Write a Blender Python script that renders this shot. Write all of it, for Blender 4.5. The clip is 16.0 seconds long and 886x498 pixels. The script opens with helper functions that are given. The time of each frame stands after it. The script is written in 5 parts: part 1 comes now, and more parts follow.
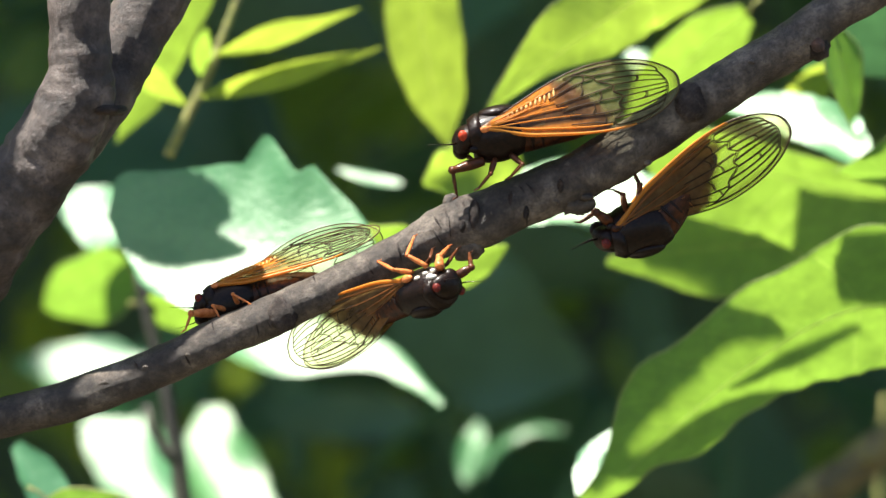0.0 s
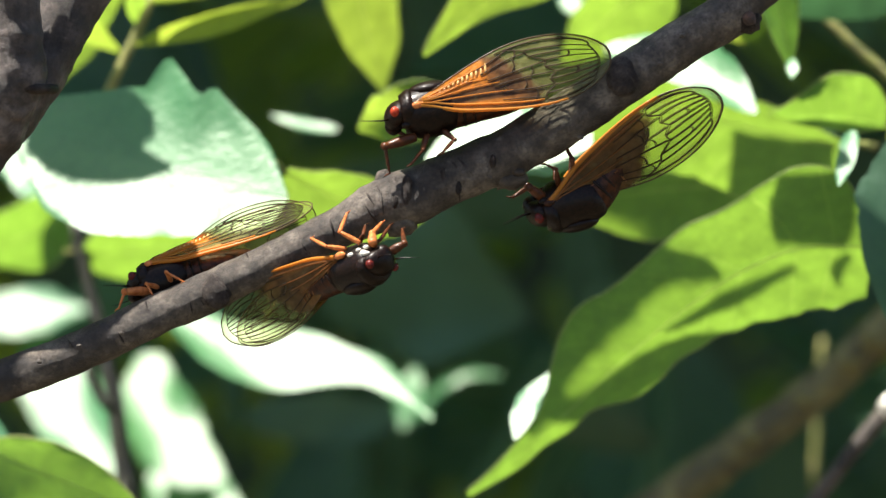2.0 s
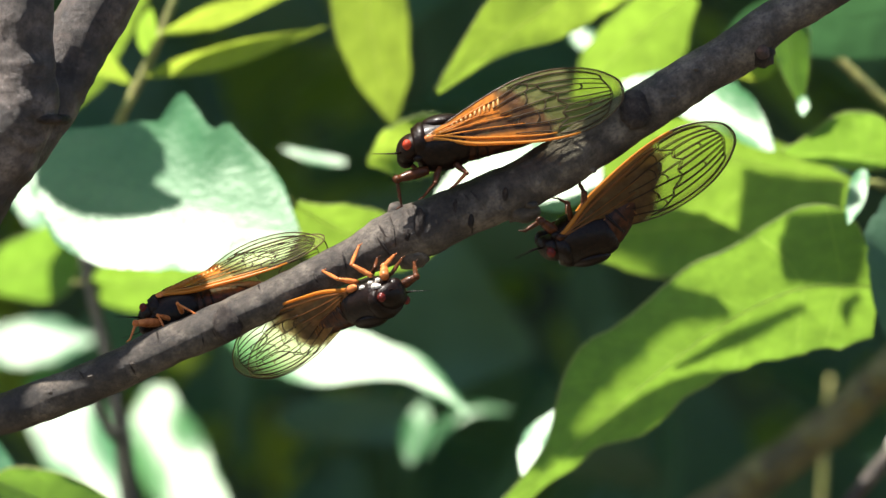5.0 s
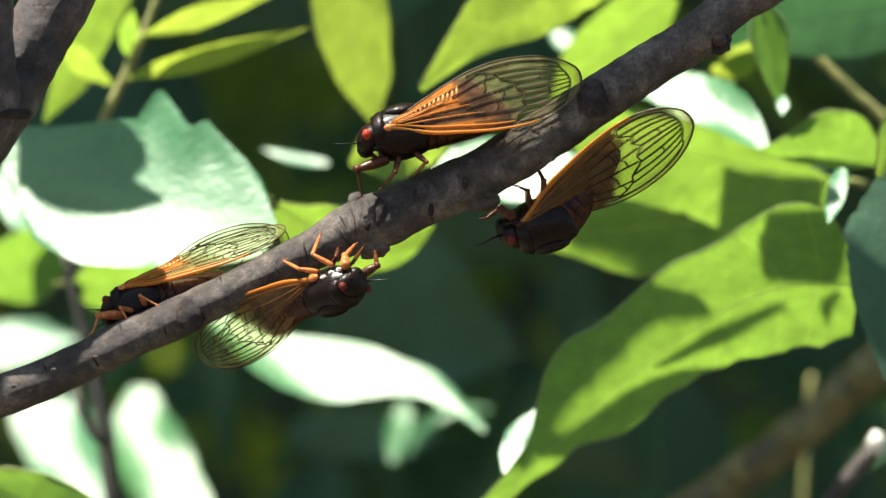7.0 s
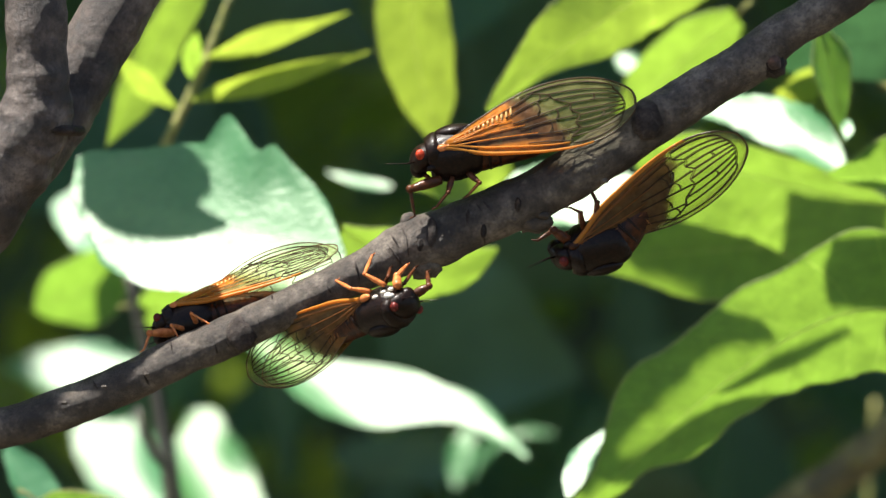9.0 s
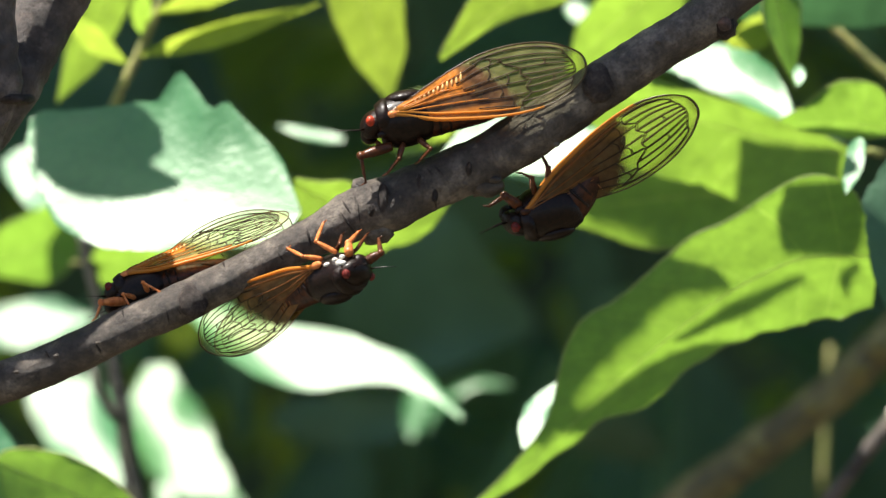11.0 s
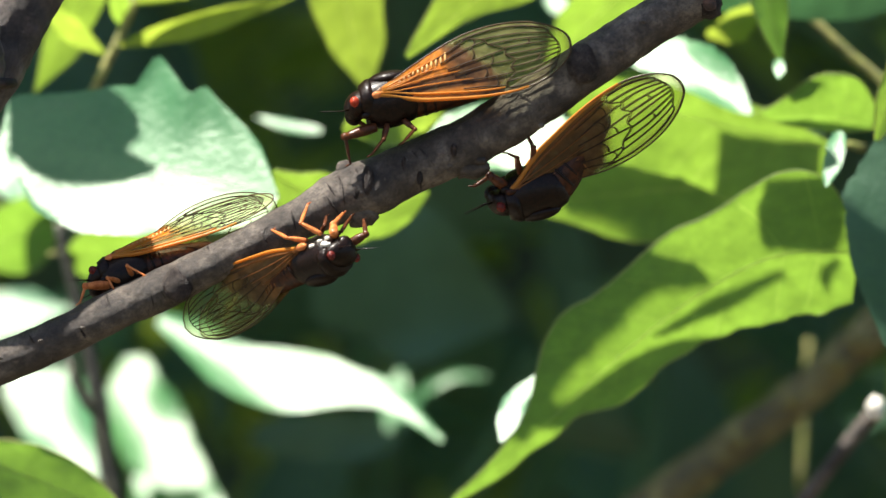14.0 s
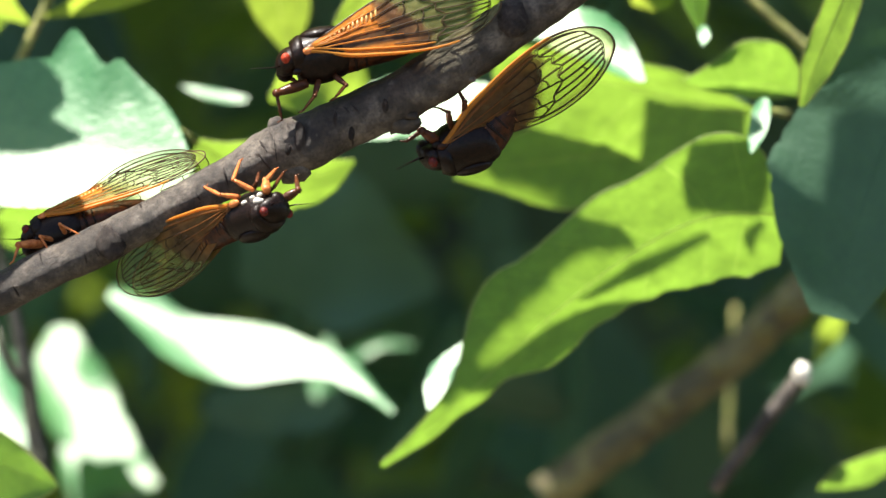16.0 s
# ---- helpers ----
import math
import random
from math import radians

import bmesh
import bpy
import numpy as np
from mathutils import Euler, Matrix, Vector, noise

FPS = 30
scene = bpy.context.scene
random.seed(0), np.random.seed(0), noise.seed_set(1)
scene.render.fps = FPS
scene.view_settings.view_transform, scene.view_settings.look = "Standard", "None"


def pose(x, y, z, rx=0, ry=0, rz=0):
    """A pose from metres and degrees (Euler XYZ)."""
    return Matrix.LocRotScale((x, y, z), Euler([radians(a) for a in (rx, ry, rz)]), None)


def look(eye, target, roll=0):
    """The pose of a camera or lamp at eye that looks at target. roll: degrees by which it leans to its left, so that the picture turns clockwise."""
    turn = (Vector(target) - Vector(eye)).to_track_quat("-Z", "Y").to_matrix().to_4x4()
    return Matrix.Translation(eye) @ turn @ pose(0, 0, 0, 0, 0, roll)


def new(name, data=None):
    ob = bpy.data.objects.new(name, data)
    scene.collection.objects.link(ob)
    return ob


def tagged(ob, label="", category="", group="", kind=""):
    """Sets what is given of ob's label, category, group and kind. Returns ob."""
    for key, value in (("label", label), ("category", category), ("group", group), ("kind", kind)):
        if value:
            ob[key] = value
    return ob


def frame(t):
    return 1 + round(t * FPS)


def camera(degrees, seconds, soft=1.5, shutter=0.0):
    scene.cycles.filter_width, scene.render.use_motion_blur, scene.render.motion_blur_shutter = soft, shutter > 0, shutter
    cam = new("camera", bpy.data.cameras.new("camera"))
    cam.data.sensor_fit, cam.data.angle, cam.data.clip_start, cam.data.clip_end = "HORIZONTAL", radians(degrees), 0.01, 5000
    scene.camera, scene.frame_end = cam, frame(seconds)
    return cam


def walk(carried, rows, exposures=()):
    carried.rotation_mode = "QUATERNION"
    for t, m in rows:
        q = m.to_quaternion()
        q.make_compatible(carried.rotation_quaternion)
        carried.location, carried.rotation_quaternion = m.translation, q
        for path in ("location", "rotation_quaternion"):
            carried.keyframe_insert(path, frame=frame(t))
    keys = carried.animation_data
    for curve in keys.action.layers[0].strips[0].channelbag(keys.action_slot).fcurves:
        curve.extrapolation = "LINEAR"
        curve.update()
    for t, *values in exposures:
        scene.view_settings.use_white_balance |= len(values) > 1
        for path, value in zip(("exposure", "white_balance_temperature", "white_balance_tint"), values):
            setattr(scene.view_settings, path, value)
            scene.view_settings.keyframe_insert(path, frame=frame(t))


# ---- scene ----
cam = camera(6.0, 16.0, soft=1.5)
cam.data.dof.use_dof = True
cam.data.dof.focus_distance = 1.5
cam.data.dof.aperture_fstop = 29

PATH = [  # seconds, place and turn
    (0, (-0.03789, -1.49584, 1.52861, 89.1643, -0.4819, -0.8802)),
    (0.5, (-0.03789, -1.49883, 1.52861, 88.6905, 0.2041, -1.5718)),
    (1, (-0.03789, -1.49975, 1.52861, 88.6851, 0.3321, -1.7277)),
    (1.5, (-0.03789, -1.49836, 1.52861, 88.8174, -0.0426, -1.3524)),
    (2, (-0.03789, -1.49578, 1.52861, 88.7943, -0.0062, -1.3231)),
    (2.5, (-0.03789, -1.49331, 1.52861, 88.8062, 0.3780, -1.4148)),
    (3, (-0.03789, -1.49360, 1.52861, 88.8768, 0.1507, -1.2997)),
    (3.5, (-0.03789, -1.49637, 1.52861, 88.7754, 0.0409, -1.4515)),
    (4, (-0.03789, -1.49573, 1.52861, 88.9274, -0.0009, -1.2704)),
    (4.2, (-0.03789, -1.49262, 1.52861, 88.9926, -0.2776, -1.1759)),
    (6.3, (-0.03789, -1.49710, 1.52861, 89.0386, -0.6525, -1.2776)),
    (6.5, (-0.03789, -1.49656, 1.52861, 89.0263, -0.3084, -1.4100)),
    (7, (-0.03789, -1.50112, 1.52861, 89.0317, -0.3373, -1.3770)),
    (7.5, (-0.03789, -1.49899, 1.52861, 89.0457, -0.8756, -1.2182)),
    (8, (-0.03789, -1.49822, 1.52861, 88.8865, -0.9113, -1.3432)),
    (8.5, (-0.03789, -1.49814, 1.52861, 89.0322, -0.2767, -1.2088)),
    (9, (-0.03789, -1.49839, 1.52861, 89.1867, -0.4905, -0.9457)),
    (9.5, (-0.03789, -1.49642, 1.52861, 89.0866, -0.1583, -1.1738)),
    (9.7, (-0.03789, -1.49706, 1.52861, 88.9179, -0.3124, -1.3504)),
    (11.8, (-0.03789, -1.49181, 1.52861, 88.8517, 0.5668, -1.2402)),
    (12, (-0.03789, -1.49108, 1.52861, 88.8921, 0.4426, -1.3385)),
    (12.5, (-0.03789, -1.49015, 1.52861, 88.9439, 0.1665, -1.2341)),
    (13, (-0.03789, -1.48866, 1.52861, 88.8249, 0.3891, -1.4148)),
    (13.5, (-0.03789, -1.48539, 1.52861, 88.8150, 0.1231, -1.4297)),
    (14, (-0.03789, -1.48876, 1.52861, 88.8017, 0.0776, -1.4278)),
    (14.5, (-0.03789, -1.48569, 1.52861, 88.6949, 0.0938, -1.6246)),
    (15, (-0.03789, -1.48790, 1.52861, 88.7725, -0.1689, -1.6008)),
    (15.5, (-0.03789, -1.49045, 1.52861, 88.6642, -0.0642, -1.7866)),
    (16, (-0.03789, -1.49097, 1.52861, 88.5853, 0.3783, -1.9320)),
]
walk(cam, [(t, pose(*p)) for t, p in PATH], exposures=((0, 1.98), (1, 1.93), (2, 1.76), (4, 1.73), (14, 1.74), (15, 1.82), (16, 1.95)))

# ---------- world and sun ----------
SUN = Vector((-0.33, -0.05, 0.93)).normalized()
world = bpy.data.worlds.new("sky")
scene.world = world
world.use_nodes = True
wn = world.node_tree.nodes
sky = wn.new("ShaderNodeTexSky")
sky.sky_type, sky.sun_disc = "NISHITA", False
sky.sun_elevation = math.asin(SUN.z)
sky.sun_rotation = math.atan2(SUN.x, SUN.y)
wn["Background"].inputs["Strength"].default_value = 0.06
world.node_tree.links.new(sky.outputs[0], wn["Background"].inputs[0])
sun = new("sun", bpy.data.lights.new("sun", "SUN"))
sun.data.energy, sun.data.angle, sun.data.color = 5.0, radians(0.53), (1.0, 0.955, 0.87)
sun.matrix_world = look(SUN * 5, (0, 0, 0))

# ---------- materials ----------


def material(name):
    m = bpy.data.materials.new(name)
    m.use_nodes = True
    nt = m.node_tree
    return m, nt, nt.nodes["Principled BSDF"], nt.nodes["Material Output"]


def node(nt, kind, **values):
    n = nt.nodes.new(kind)
    for k, v in values.items():
        n.inputs[k.replace("_", " ")].default_value = v
    return n


def ramp(nt, source, stops):
    r = nt.nodes.new("ShaderNodeValToRGB")
    nt.links.new(source, r.inputs[0])
    while len(r.color_ramp.elements) < len(stops):
        r.color_ramp.elements.new(0.5)
    for e, (p, c) in zip(r.color_ramp.elements, stops):
        e.position, e.color = p, (*c, 1)
    return r.outputs[0]


def noise_of(nt, scale, detail=4, rough=0.55):
    tc = nt.nodes.new("ShaderNodeTexCoord")
    n = node(nt, "ShaderNodeTexNoise", Scale=scale, Detail=detail, Roughness=rough)
    nt.links.new(tc.outputs["Object"], n.inputs["Vector"])
    return n.outputs["Fac"]


def bump(nt, bsdf, height, strength, distance):
    b = node(nt, "ShaderNodeBump", Strength=strength, Distance=distance)
    nt.links.new(height, b.inputs["Height"])
    nt.links.new(b.outputs[0], bsdf.inputs["Normal"])
    return b


def leaf_material(name, dark, light, glow, rough, through_part, specular=0.5):
    m, nt, p, out = material(name)
    fac = noise_of(nt, 60, 5)
    col = ramp(nt, fac, [(0.3, dark), (0.7, light)])
    info = nt.nodes.new("ShaderNodeObjectInfo")
    hsv = nt.nodes.new("ShaderNodeHueSaturation")
    rng = node(nt, "ShaderNodeMapRange", To_Min=0.475, To_Max=0.515)
    nt.links.new(info.outputs["Random"], rng.inputs[0])
    nt.links.new(rng.outputs[0], hsv.inputs["Hue"])
    nt.links.new(col, hsv.inputs["Color"])
    nt.links.new(hsv.outputs[0], p.inputs["Base Color"])
    p.inputs["Roughness"].default_value = rough
    p.inputs["Specular IOR Level"].default_value = specular
    fine = noise_of(nt, 600, 5)
    bump(nt, p, fine, 0.4, 0.0006)
    tr = nt.nodes.new("ShaderNodeBsdfTranslucent")
    mottled = ramp(nt, noise_of(nt, 220, 7, 0.7), [(0.3, tuple(0.55 * g for g in glow)), (0.68, glow)])
    h2 = nt.nodes.new("ShaderNodeHueSaturation")
    nt.links.new(rng.outputs[0], h2.inputs["Hue"])
    nt.links.new(mottled, h2.inputs["Color"])
    nt.links.new(h2.outputs[0], tr.inputs["Color"])
    mix = node(nt, "ShaderNodeMixShader", Fac=through_part)
    nt.links.new(p.outputs[0], mix.inputs[1])
    nt.links.new(tr.outputs[0], mix.inputs[2])
    nt.links.new(mix.outputs[0], out.inputs["Surface"])
    return m


LEAF = leaf_material("green_leaf", (0.035, 0.12, 0.03), (0.06, 0.17, 0.045), (0.38, 0.62, 0.06), 0.42, 0.42)
YOUNG = leaf_material("young_leaf", (0.09, 0.18, 0.03), (0.13, 0.24, 0.04), (0.46, 0.66, 0.07), 0.45, 0.5)
WAXY = leaf_material("waxy_leaf", (0.036, 0.145, 0.056), (0.06, 0.2, 0.08), (0.24, 0.52, 0.14), 0.41, 0.28, 0.62)
WAXY.node_tree.nodes["Principled BSDF"].inputs["Specular Tint"].default_value = (0.95, 1.0, 0.88, 1)
WAXY.node_tree.nodes["Principled BSDF"].inputs["Coat Weight"].default_value = 0.1
WAXY.node_tree.nodes["Principled BSDF"].inputs["Coat Roughness"].default_value = 0.42
# leaf green darkened to carry shade; overhanging leaves use it to block more light
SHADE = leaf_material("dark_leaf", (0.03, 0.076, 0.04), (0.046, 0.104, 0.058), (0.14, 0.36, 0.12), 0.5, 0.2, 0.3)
VEIN = leaf_material("leaf_vein", (0.09, 0.2, 0.045), (0.13, 0.25, 0.06), (0.4, 0.6, 0.085), 0.5, 0.6)


MIDRIB = leaf_material("pale_midrib", (0.3, 0.38, 0.13), (0.4, 0.47, 0.2), (0.6, 0.7, 0.2), 0.5, 0.45)


def bark_material(name, dark, mid, pale, scale):
    m, nt, p, out = material(name)
    big = noise_of(nt, 130 * scale, 6, 0.65)
    col = ramp(nt, big, [(0.36, dark), (0.48, mid), (0.62, pale)])
    specks = ramp(nt, noise_of(nt, 900 * scale, 2, 0.4), [(0.66, (0, 0, 0)), (0.76, (0.5, 0.5, 0.5))])
    mx = nt.nodes.new("ShaderNodeMix")
    mx.data_type = "RGBA"
    nt.links.new(specks, mx.inputs[0])
    nt.links.new(col, mx.inputs[6])
    mx.inputs[7].default_value = (*[min(1, c * 1.25) for c in pale], 1)
    patch = nt.nodes.new("ShaderNodeMix")
    patch.data_type, patch.blend_type = "RGBA", "MULTIPLY"
    patch.inputs[0].default_value = 1
    nt.links.new(mx.outputs[2], patch.inputs[6])
    nt.links.new(ramp(nt, noise_of(nt, 330 * scale, 5, 0.6), [(0.38, (0.45, 0.42, 0.4)), (0.6, (1.15, 1.15, 1.15))]), patch.inputs[7])
    cracks = nt.nodes.new("ShaderNodeMix")
    cracks.data_type, cracks.blend_type = "RGBA", "MULTIPLY"
    cracks.inputs[0].default_value = 1
    nt.links.new(patch.outputs[2], cracks.inputs[6])
    nt.links.new(ramp(nt, noise_of(nt, 1500 * scale, 6, 0.75), [(0.36, (0.45, 0.42, 0.4)), (0.5, (1, 1, 1)), (0.68, (1.35, 1.33, 1.3))]), cracks.inputs[7])
    nt.links.new(cracks.outputs[2], p.inputs["Base Color"])
    p.inputs["Roughness"].default_value = 0.5
    p.inputs["Specular IOR Level"].default_value = 0.5
    bump(nt, p, noise_of(nt, 700 * scale, 9, 0.78), 0.9, 0.0007)
    return m


BARK = bark_material("grey_brown_bark", (0.021, 0.014, 0.0095), (0.054, 0.04, 0.029), (0.135, 0.11, 0.086), 1)
LIMB_BARK = bark_material("dark_limb_bark", (0.03, 0.021, 0.017), (0.068, 0.05, 0.041), (0.15, 0.12, 0.105), 0.7)
SCAR = bark_material("bud_scar_bark", (0.013, 0.0085, 0.007), (0.03, 0.021, 0.017), (0.06, 0.045, 0.037), 1.5)
SCAR.node_tree.nodes["Principled BSDF"].inputs["Specular IOR Level"].default_value = 0.25
OLIVE_BARK = bark_material("olive_bark", (0.06, 0.055, 0.018), (0.12, 0.105, 0.03), (0.2, 0.18, 0.06), 0.6)
MOSS = bark_material("yellow_moss", (0.1, 0.085, 0.02), (0.19, 0.16, 0.03), (0.28, 0.24, 0.06), 2)
BUD_BARK = bark_material("red_bud_bark", (0.05, 0.024, 0.016), (0.1, 0.05, 0.032), (0.17, 0.09, 0.06), 1.5)
DARK_STEM = bark_material("dark_olive_stem", (0.012, 0.014, 0.005), (0.026, 0.028, 0.01), (0.045, 0.045, 0.018), 1)
STEM = bark_material("green_stem", (0.16, 0.2, 0.04), (0.26, 0.28, 0.06), (0.36, 0.34, 0.1), 1)


def chitin(name, dark, light, rough, scale=900):
    m, nt, p, out = material(name)
    nt.links.new(ramp(nt, noise_of(nt, scale, 4), [(0.35, dark), (0.65, light)]), p.inputs["Base Color"])
    p.inputs["Roughness"].default_value = rough
    p.inputs["Specular IOR Level"].default_value = 0.12
    p.inputs["Coat Weight"].default_value = 0.1
    p.inputs["Coat Roughness"].default_value = 0.16
    bump(nt, p, noise_of(nt, scale * 1.6, 4), 0.45, 0.0003)
    return m


BODY = chitin("black_chitin", (0.004, 0.002, 0.0012), (0.013, 0.0055, 0.003), 0.36, 1500)
BELLY = chitin("brown_belly", (0.012, 0.005, 0.003), (0.06, 0.018, 0.006), 0.4)
LEG = chitin("orange_leg", (0.34, 0.09, 0.025), (0.58, 0.2, 0.06), 0.3)
DARK_LEG = chitin("dark_leg", (0.03, 0.012, 0.006), (0.1, 0.03, 0.01), 0.35)
EYE = chitin("red_eye", (0.24, 0.025, 0.01), (0.42, 0.05, 0.02), 0.3, 2500)
# darker copy of the eye red, with the dimming by shade in its colour
SHADED_EYE = chitin("dull_red_eye", (0.06, 0.008, 0.006), (0.14, 0.018, 0.012), 0.25, 2500)
PALE = chitin("pale_membrane", (0.55, 0.5, 0.42), (0.7, 0.66, 0.58), 0.4)


def lucent(name, color, glow, part_through, rough=0.3):
    m, nt, p, out = material(name)
    nt.links.new(ramp(nt, noise_of(nt, 700, 3), [(0.3, tuple(0.75 * c for c in color)), (0.7, color)]), p.inputs["Base Color"])
    p.inputs["Roughness"].default_value = rough
    p.inputs["Specular IOR Level"].default_value = 0.2
    tr = nt.nodes.new("ShaderNodeBsdfTranslucent")
    tr.inputs["Color"].default_value = (*glow, 1)
    mix = node(nt, "ShaderNodeMixShader", Fac=part_through)
    nt.links.new(p.outputs[0], mix.inputs[1])
    nt.links.new(tr.outputs[0], mix.inputs[2])
    nt.links.new(mix.outputs[0], out.inputs["Surface"])
    return m


COSTA = lucent("orange_vein", (0.55, 0.22, 0.035), (0.85, 0.38, 0.05), 0.4)
BASAL = lucent("amber_vein", (0.24, 0.1, 0.03), (0.5, 0.22, 0.06), 0.4)
MARGIN = lucent("margin_vein", (0.1, 0.065, 0.035), (0.22, 0.14, 0.07), 0.3)
# pale gold for the wing beads, sun glints put into the colour
GLINT = lucent("gilt_rib", (0.85, 0.52, 0.2), (0.95, 0.6, 0.22), 0.3, 0.2)
DARK_VEIN = lucent("brown_vein", (0.035, 0.02, 0.009), (0.08, 0.04, 0.015), 0.2, 0.6)


def wing_material():
    """Clear wing: light passes straight through, tinted, with a thin glossy film and some scatter.
    The pigment of each place is stored in the mesh: amber (brown) and orange."""
    m, nt, p, out = material("wing_membrane")

    def blend(kind, plain, brown, orange):
        value = None
        for name, a, b in (("amber", plain, brown), ("orange", None, orange)):
            at = nt.nodes.new("ShaderNodeAttribute")
            at.attribute_name = name
            mx = nt.nodes.new("ShaderNodeMix")
            mx.data_type = kind
            first, second, result = (6, 7, 2) if kind == "RGBA" else (2, 3, 0)
            nt.links.new(at.outputs["Fac"], mx.inputs[0])
            if value is None:
                mx.inputs[first].default_value = a
            else:
                nt.links.new(value, mx.inputs[first])
            mx.inputs[second].default_value = b
            value = mx.outputs[result]
        return value

    clear = nt.nodes.new("ShaderNodeBsdfTransparent")
    nt.links.new(blend("RGBA", (0.95, 0.95, 0.76, 1), (0.36, 0.2, 0.09, 1), (0.6, 0.32, 0.1, 1)), clear.inputs["Color"])
    film = blend("RGBA", (0.56, 0.54, 0.22, 1), (0.15, 0.06, 0.025, 1), (1.0, 0.34, 0.04, 1))
    wrinkle = noise_of(nt, 420, 5)
    shade = nt.nodes.new("ShaderNodeMix")
    shade.data_type, shade.blend_type = "RGBA", "MULTIPLY"
    shade.inputs[0].default_value = 1
    nt.links.new(film, shade.inputs[6])
    nt.links.new(ramp(nt, wrinkle, [(0.32, (0.55, 0.55, 0.55)), (0.66, (1.25, 1.25, 1.25))]), shade.inputs[7])
    nt.links.new(shade.outputs[2], p.inputs["Base Color"])
    p.inputs["Roughness"].default_value = 0.22
    bump(nt, p, wrinkle, 0.6, 0.0009)
    tr = nt.nodes.new("ShaderNodeBsdfTranslucent")
    nt.links.new(shade.outputs[2], tr.inputs["Color"])
    scatter = node(nt, "ShaderNodeMixShader", Fac=0.5)
    nt.links.new(p.outputs[0], scatter.inputs[1])
    nt.links.new(tr.outputs[0], scatter.inputs[2])
    mix = nt.nodes.new("ShaderNodeMixShader")
    nt.links.new(blend("FLOAT", 0.17, 0.68, 0.84), mix.inputs[0])
    nt.links.new(clear.outputs[0], mix.inputs[1])
    nt.links.new(scatter.outputs[0], mix.inputs[2])
    nt.links.new(mix.outputs[0], out.inputs["Surface"])
    return m


WING = wing_material()


def backdrop_material():
    m, nt, p, out = material("far_foliage")
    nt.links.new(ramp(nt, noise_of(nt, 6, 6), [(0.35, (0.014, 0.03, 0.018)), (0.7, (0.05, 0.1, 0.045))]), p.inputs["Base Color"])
    p.inputs["Roughness"].default_value = 0.9
    return m


FAR = backdrop_material()

# ---------- mesh helpers ----------


def part(name, bm, mat, parent=None, label=""):
    me = bpy.data.meshes.new(name)
    bm.normal_update()
    bm.to_mesh(me)
    bm.free()
    for poly in me.polygons:
        poly.use_smooth = True
    me.materials.append(mat)
    ob = new(name, me)
    if parent:
        ob.parent = parent
    if label:
        tagged(ob, label)
    return ob


def thing(name, place, label, category, group="", kind=""):
    ob = new(name)
    ob.location = place
    ob.empty_display_size = 0.004
    return tagged(ob, label, category, group, kind)


def glide(points, steps):
    """Points on a smooth curve through the given ones (Catmull-Rom); any number of values a point."""
    pts = [np.array(p, float) for p in points]
    pts = [2 * pts[0] - pts[1], *pts, 2 * pts[-1] - pts[-2]]
    out = []
    for a, b, c, d in zip(pts, pts[1:], pts[2:], pts[3:]):
        for k in range(steps):
            t = k / steps
            out.append(0.5 * (2 * b + (c - a) * t + (2 * a - 5 * b + 4 * c - d) * t * t + (3 * b - a - 3 * c + d) * t ** 3))
    out.append(pts[-2])
    return out


def tube(bm, points, radii, sides=8, rough=0.0, seed=0, flat=1.0):
    """A capped tube along points, its skin made uneven by rough."""
    rings = []
    up = Vector((0.3, 0.9, 0.2))
    pts = [Vector(p) for p in points]
    for i, p in enumerate(pts):
        d = (pts[min(i + 1, len(pts) - 1)] - pts[max(i - 1, 0)]).normalized()
        a = d.cross(up).normalized()
        b = d.cross(a)
        ring = []
        for k in range(sides):
            w = 2 * math.pi * k / sides
            r = radii[i]
            q = p + (a * math.cos(w) + b * math.sin(w) * flat) * r
            if rough:
                q += (q - p) * rough * (noise.noise(q * 160 + Vector((seed, 0, 0))) + 0.6 * noise.noise(q * 480))
            ring.append(bm.verts.new(q))
        rings.append(ring)
    for r0, r1 in zip(rings, rings[1:]):
        for k in range(sides):
            bm.faces.new((r0[k], r0[(k + 1) % sides], r1[(k + 1) % sides], r1[k]))
    bm.faces.new(list(reversed(rings[0])))
    bm.faces.new(rings[-1])


def ball(bm, centre, radii, turn=None, seg=14, rings=10):
    m = Matrix.Translation(centre) @ (turn or Matrix()) @ Matrix.Diagonal((*radii, 1))
    bmesh.ops.create_uvsphere(bm, u_segments=seg, v_segments=rings, radius=1, matrix=m)


# ---------- leaves ----------


def profile(u, broad, point):
    return (u ** broad) * ((1 - u) ** point) / ((broad / (broad + point)) ** broad * (point / (broad + point)) ** point)


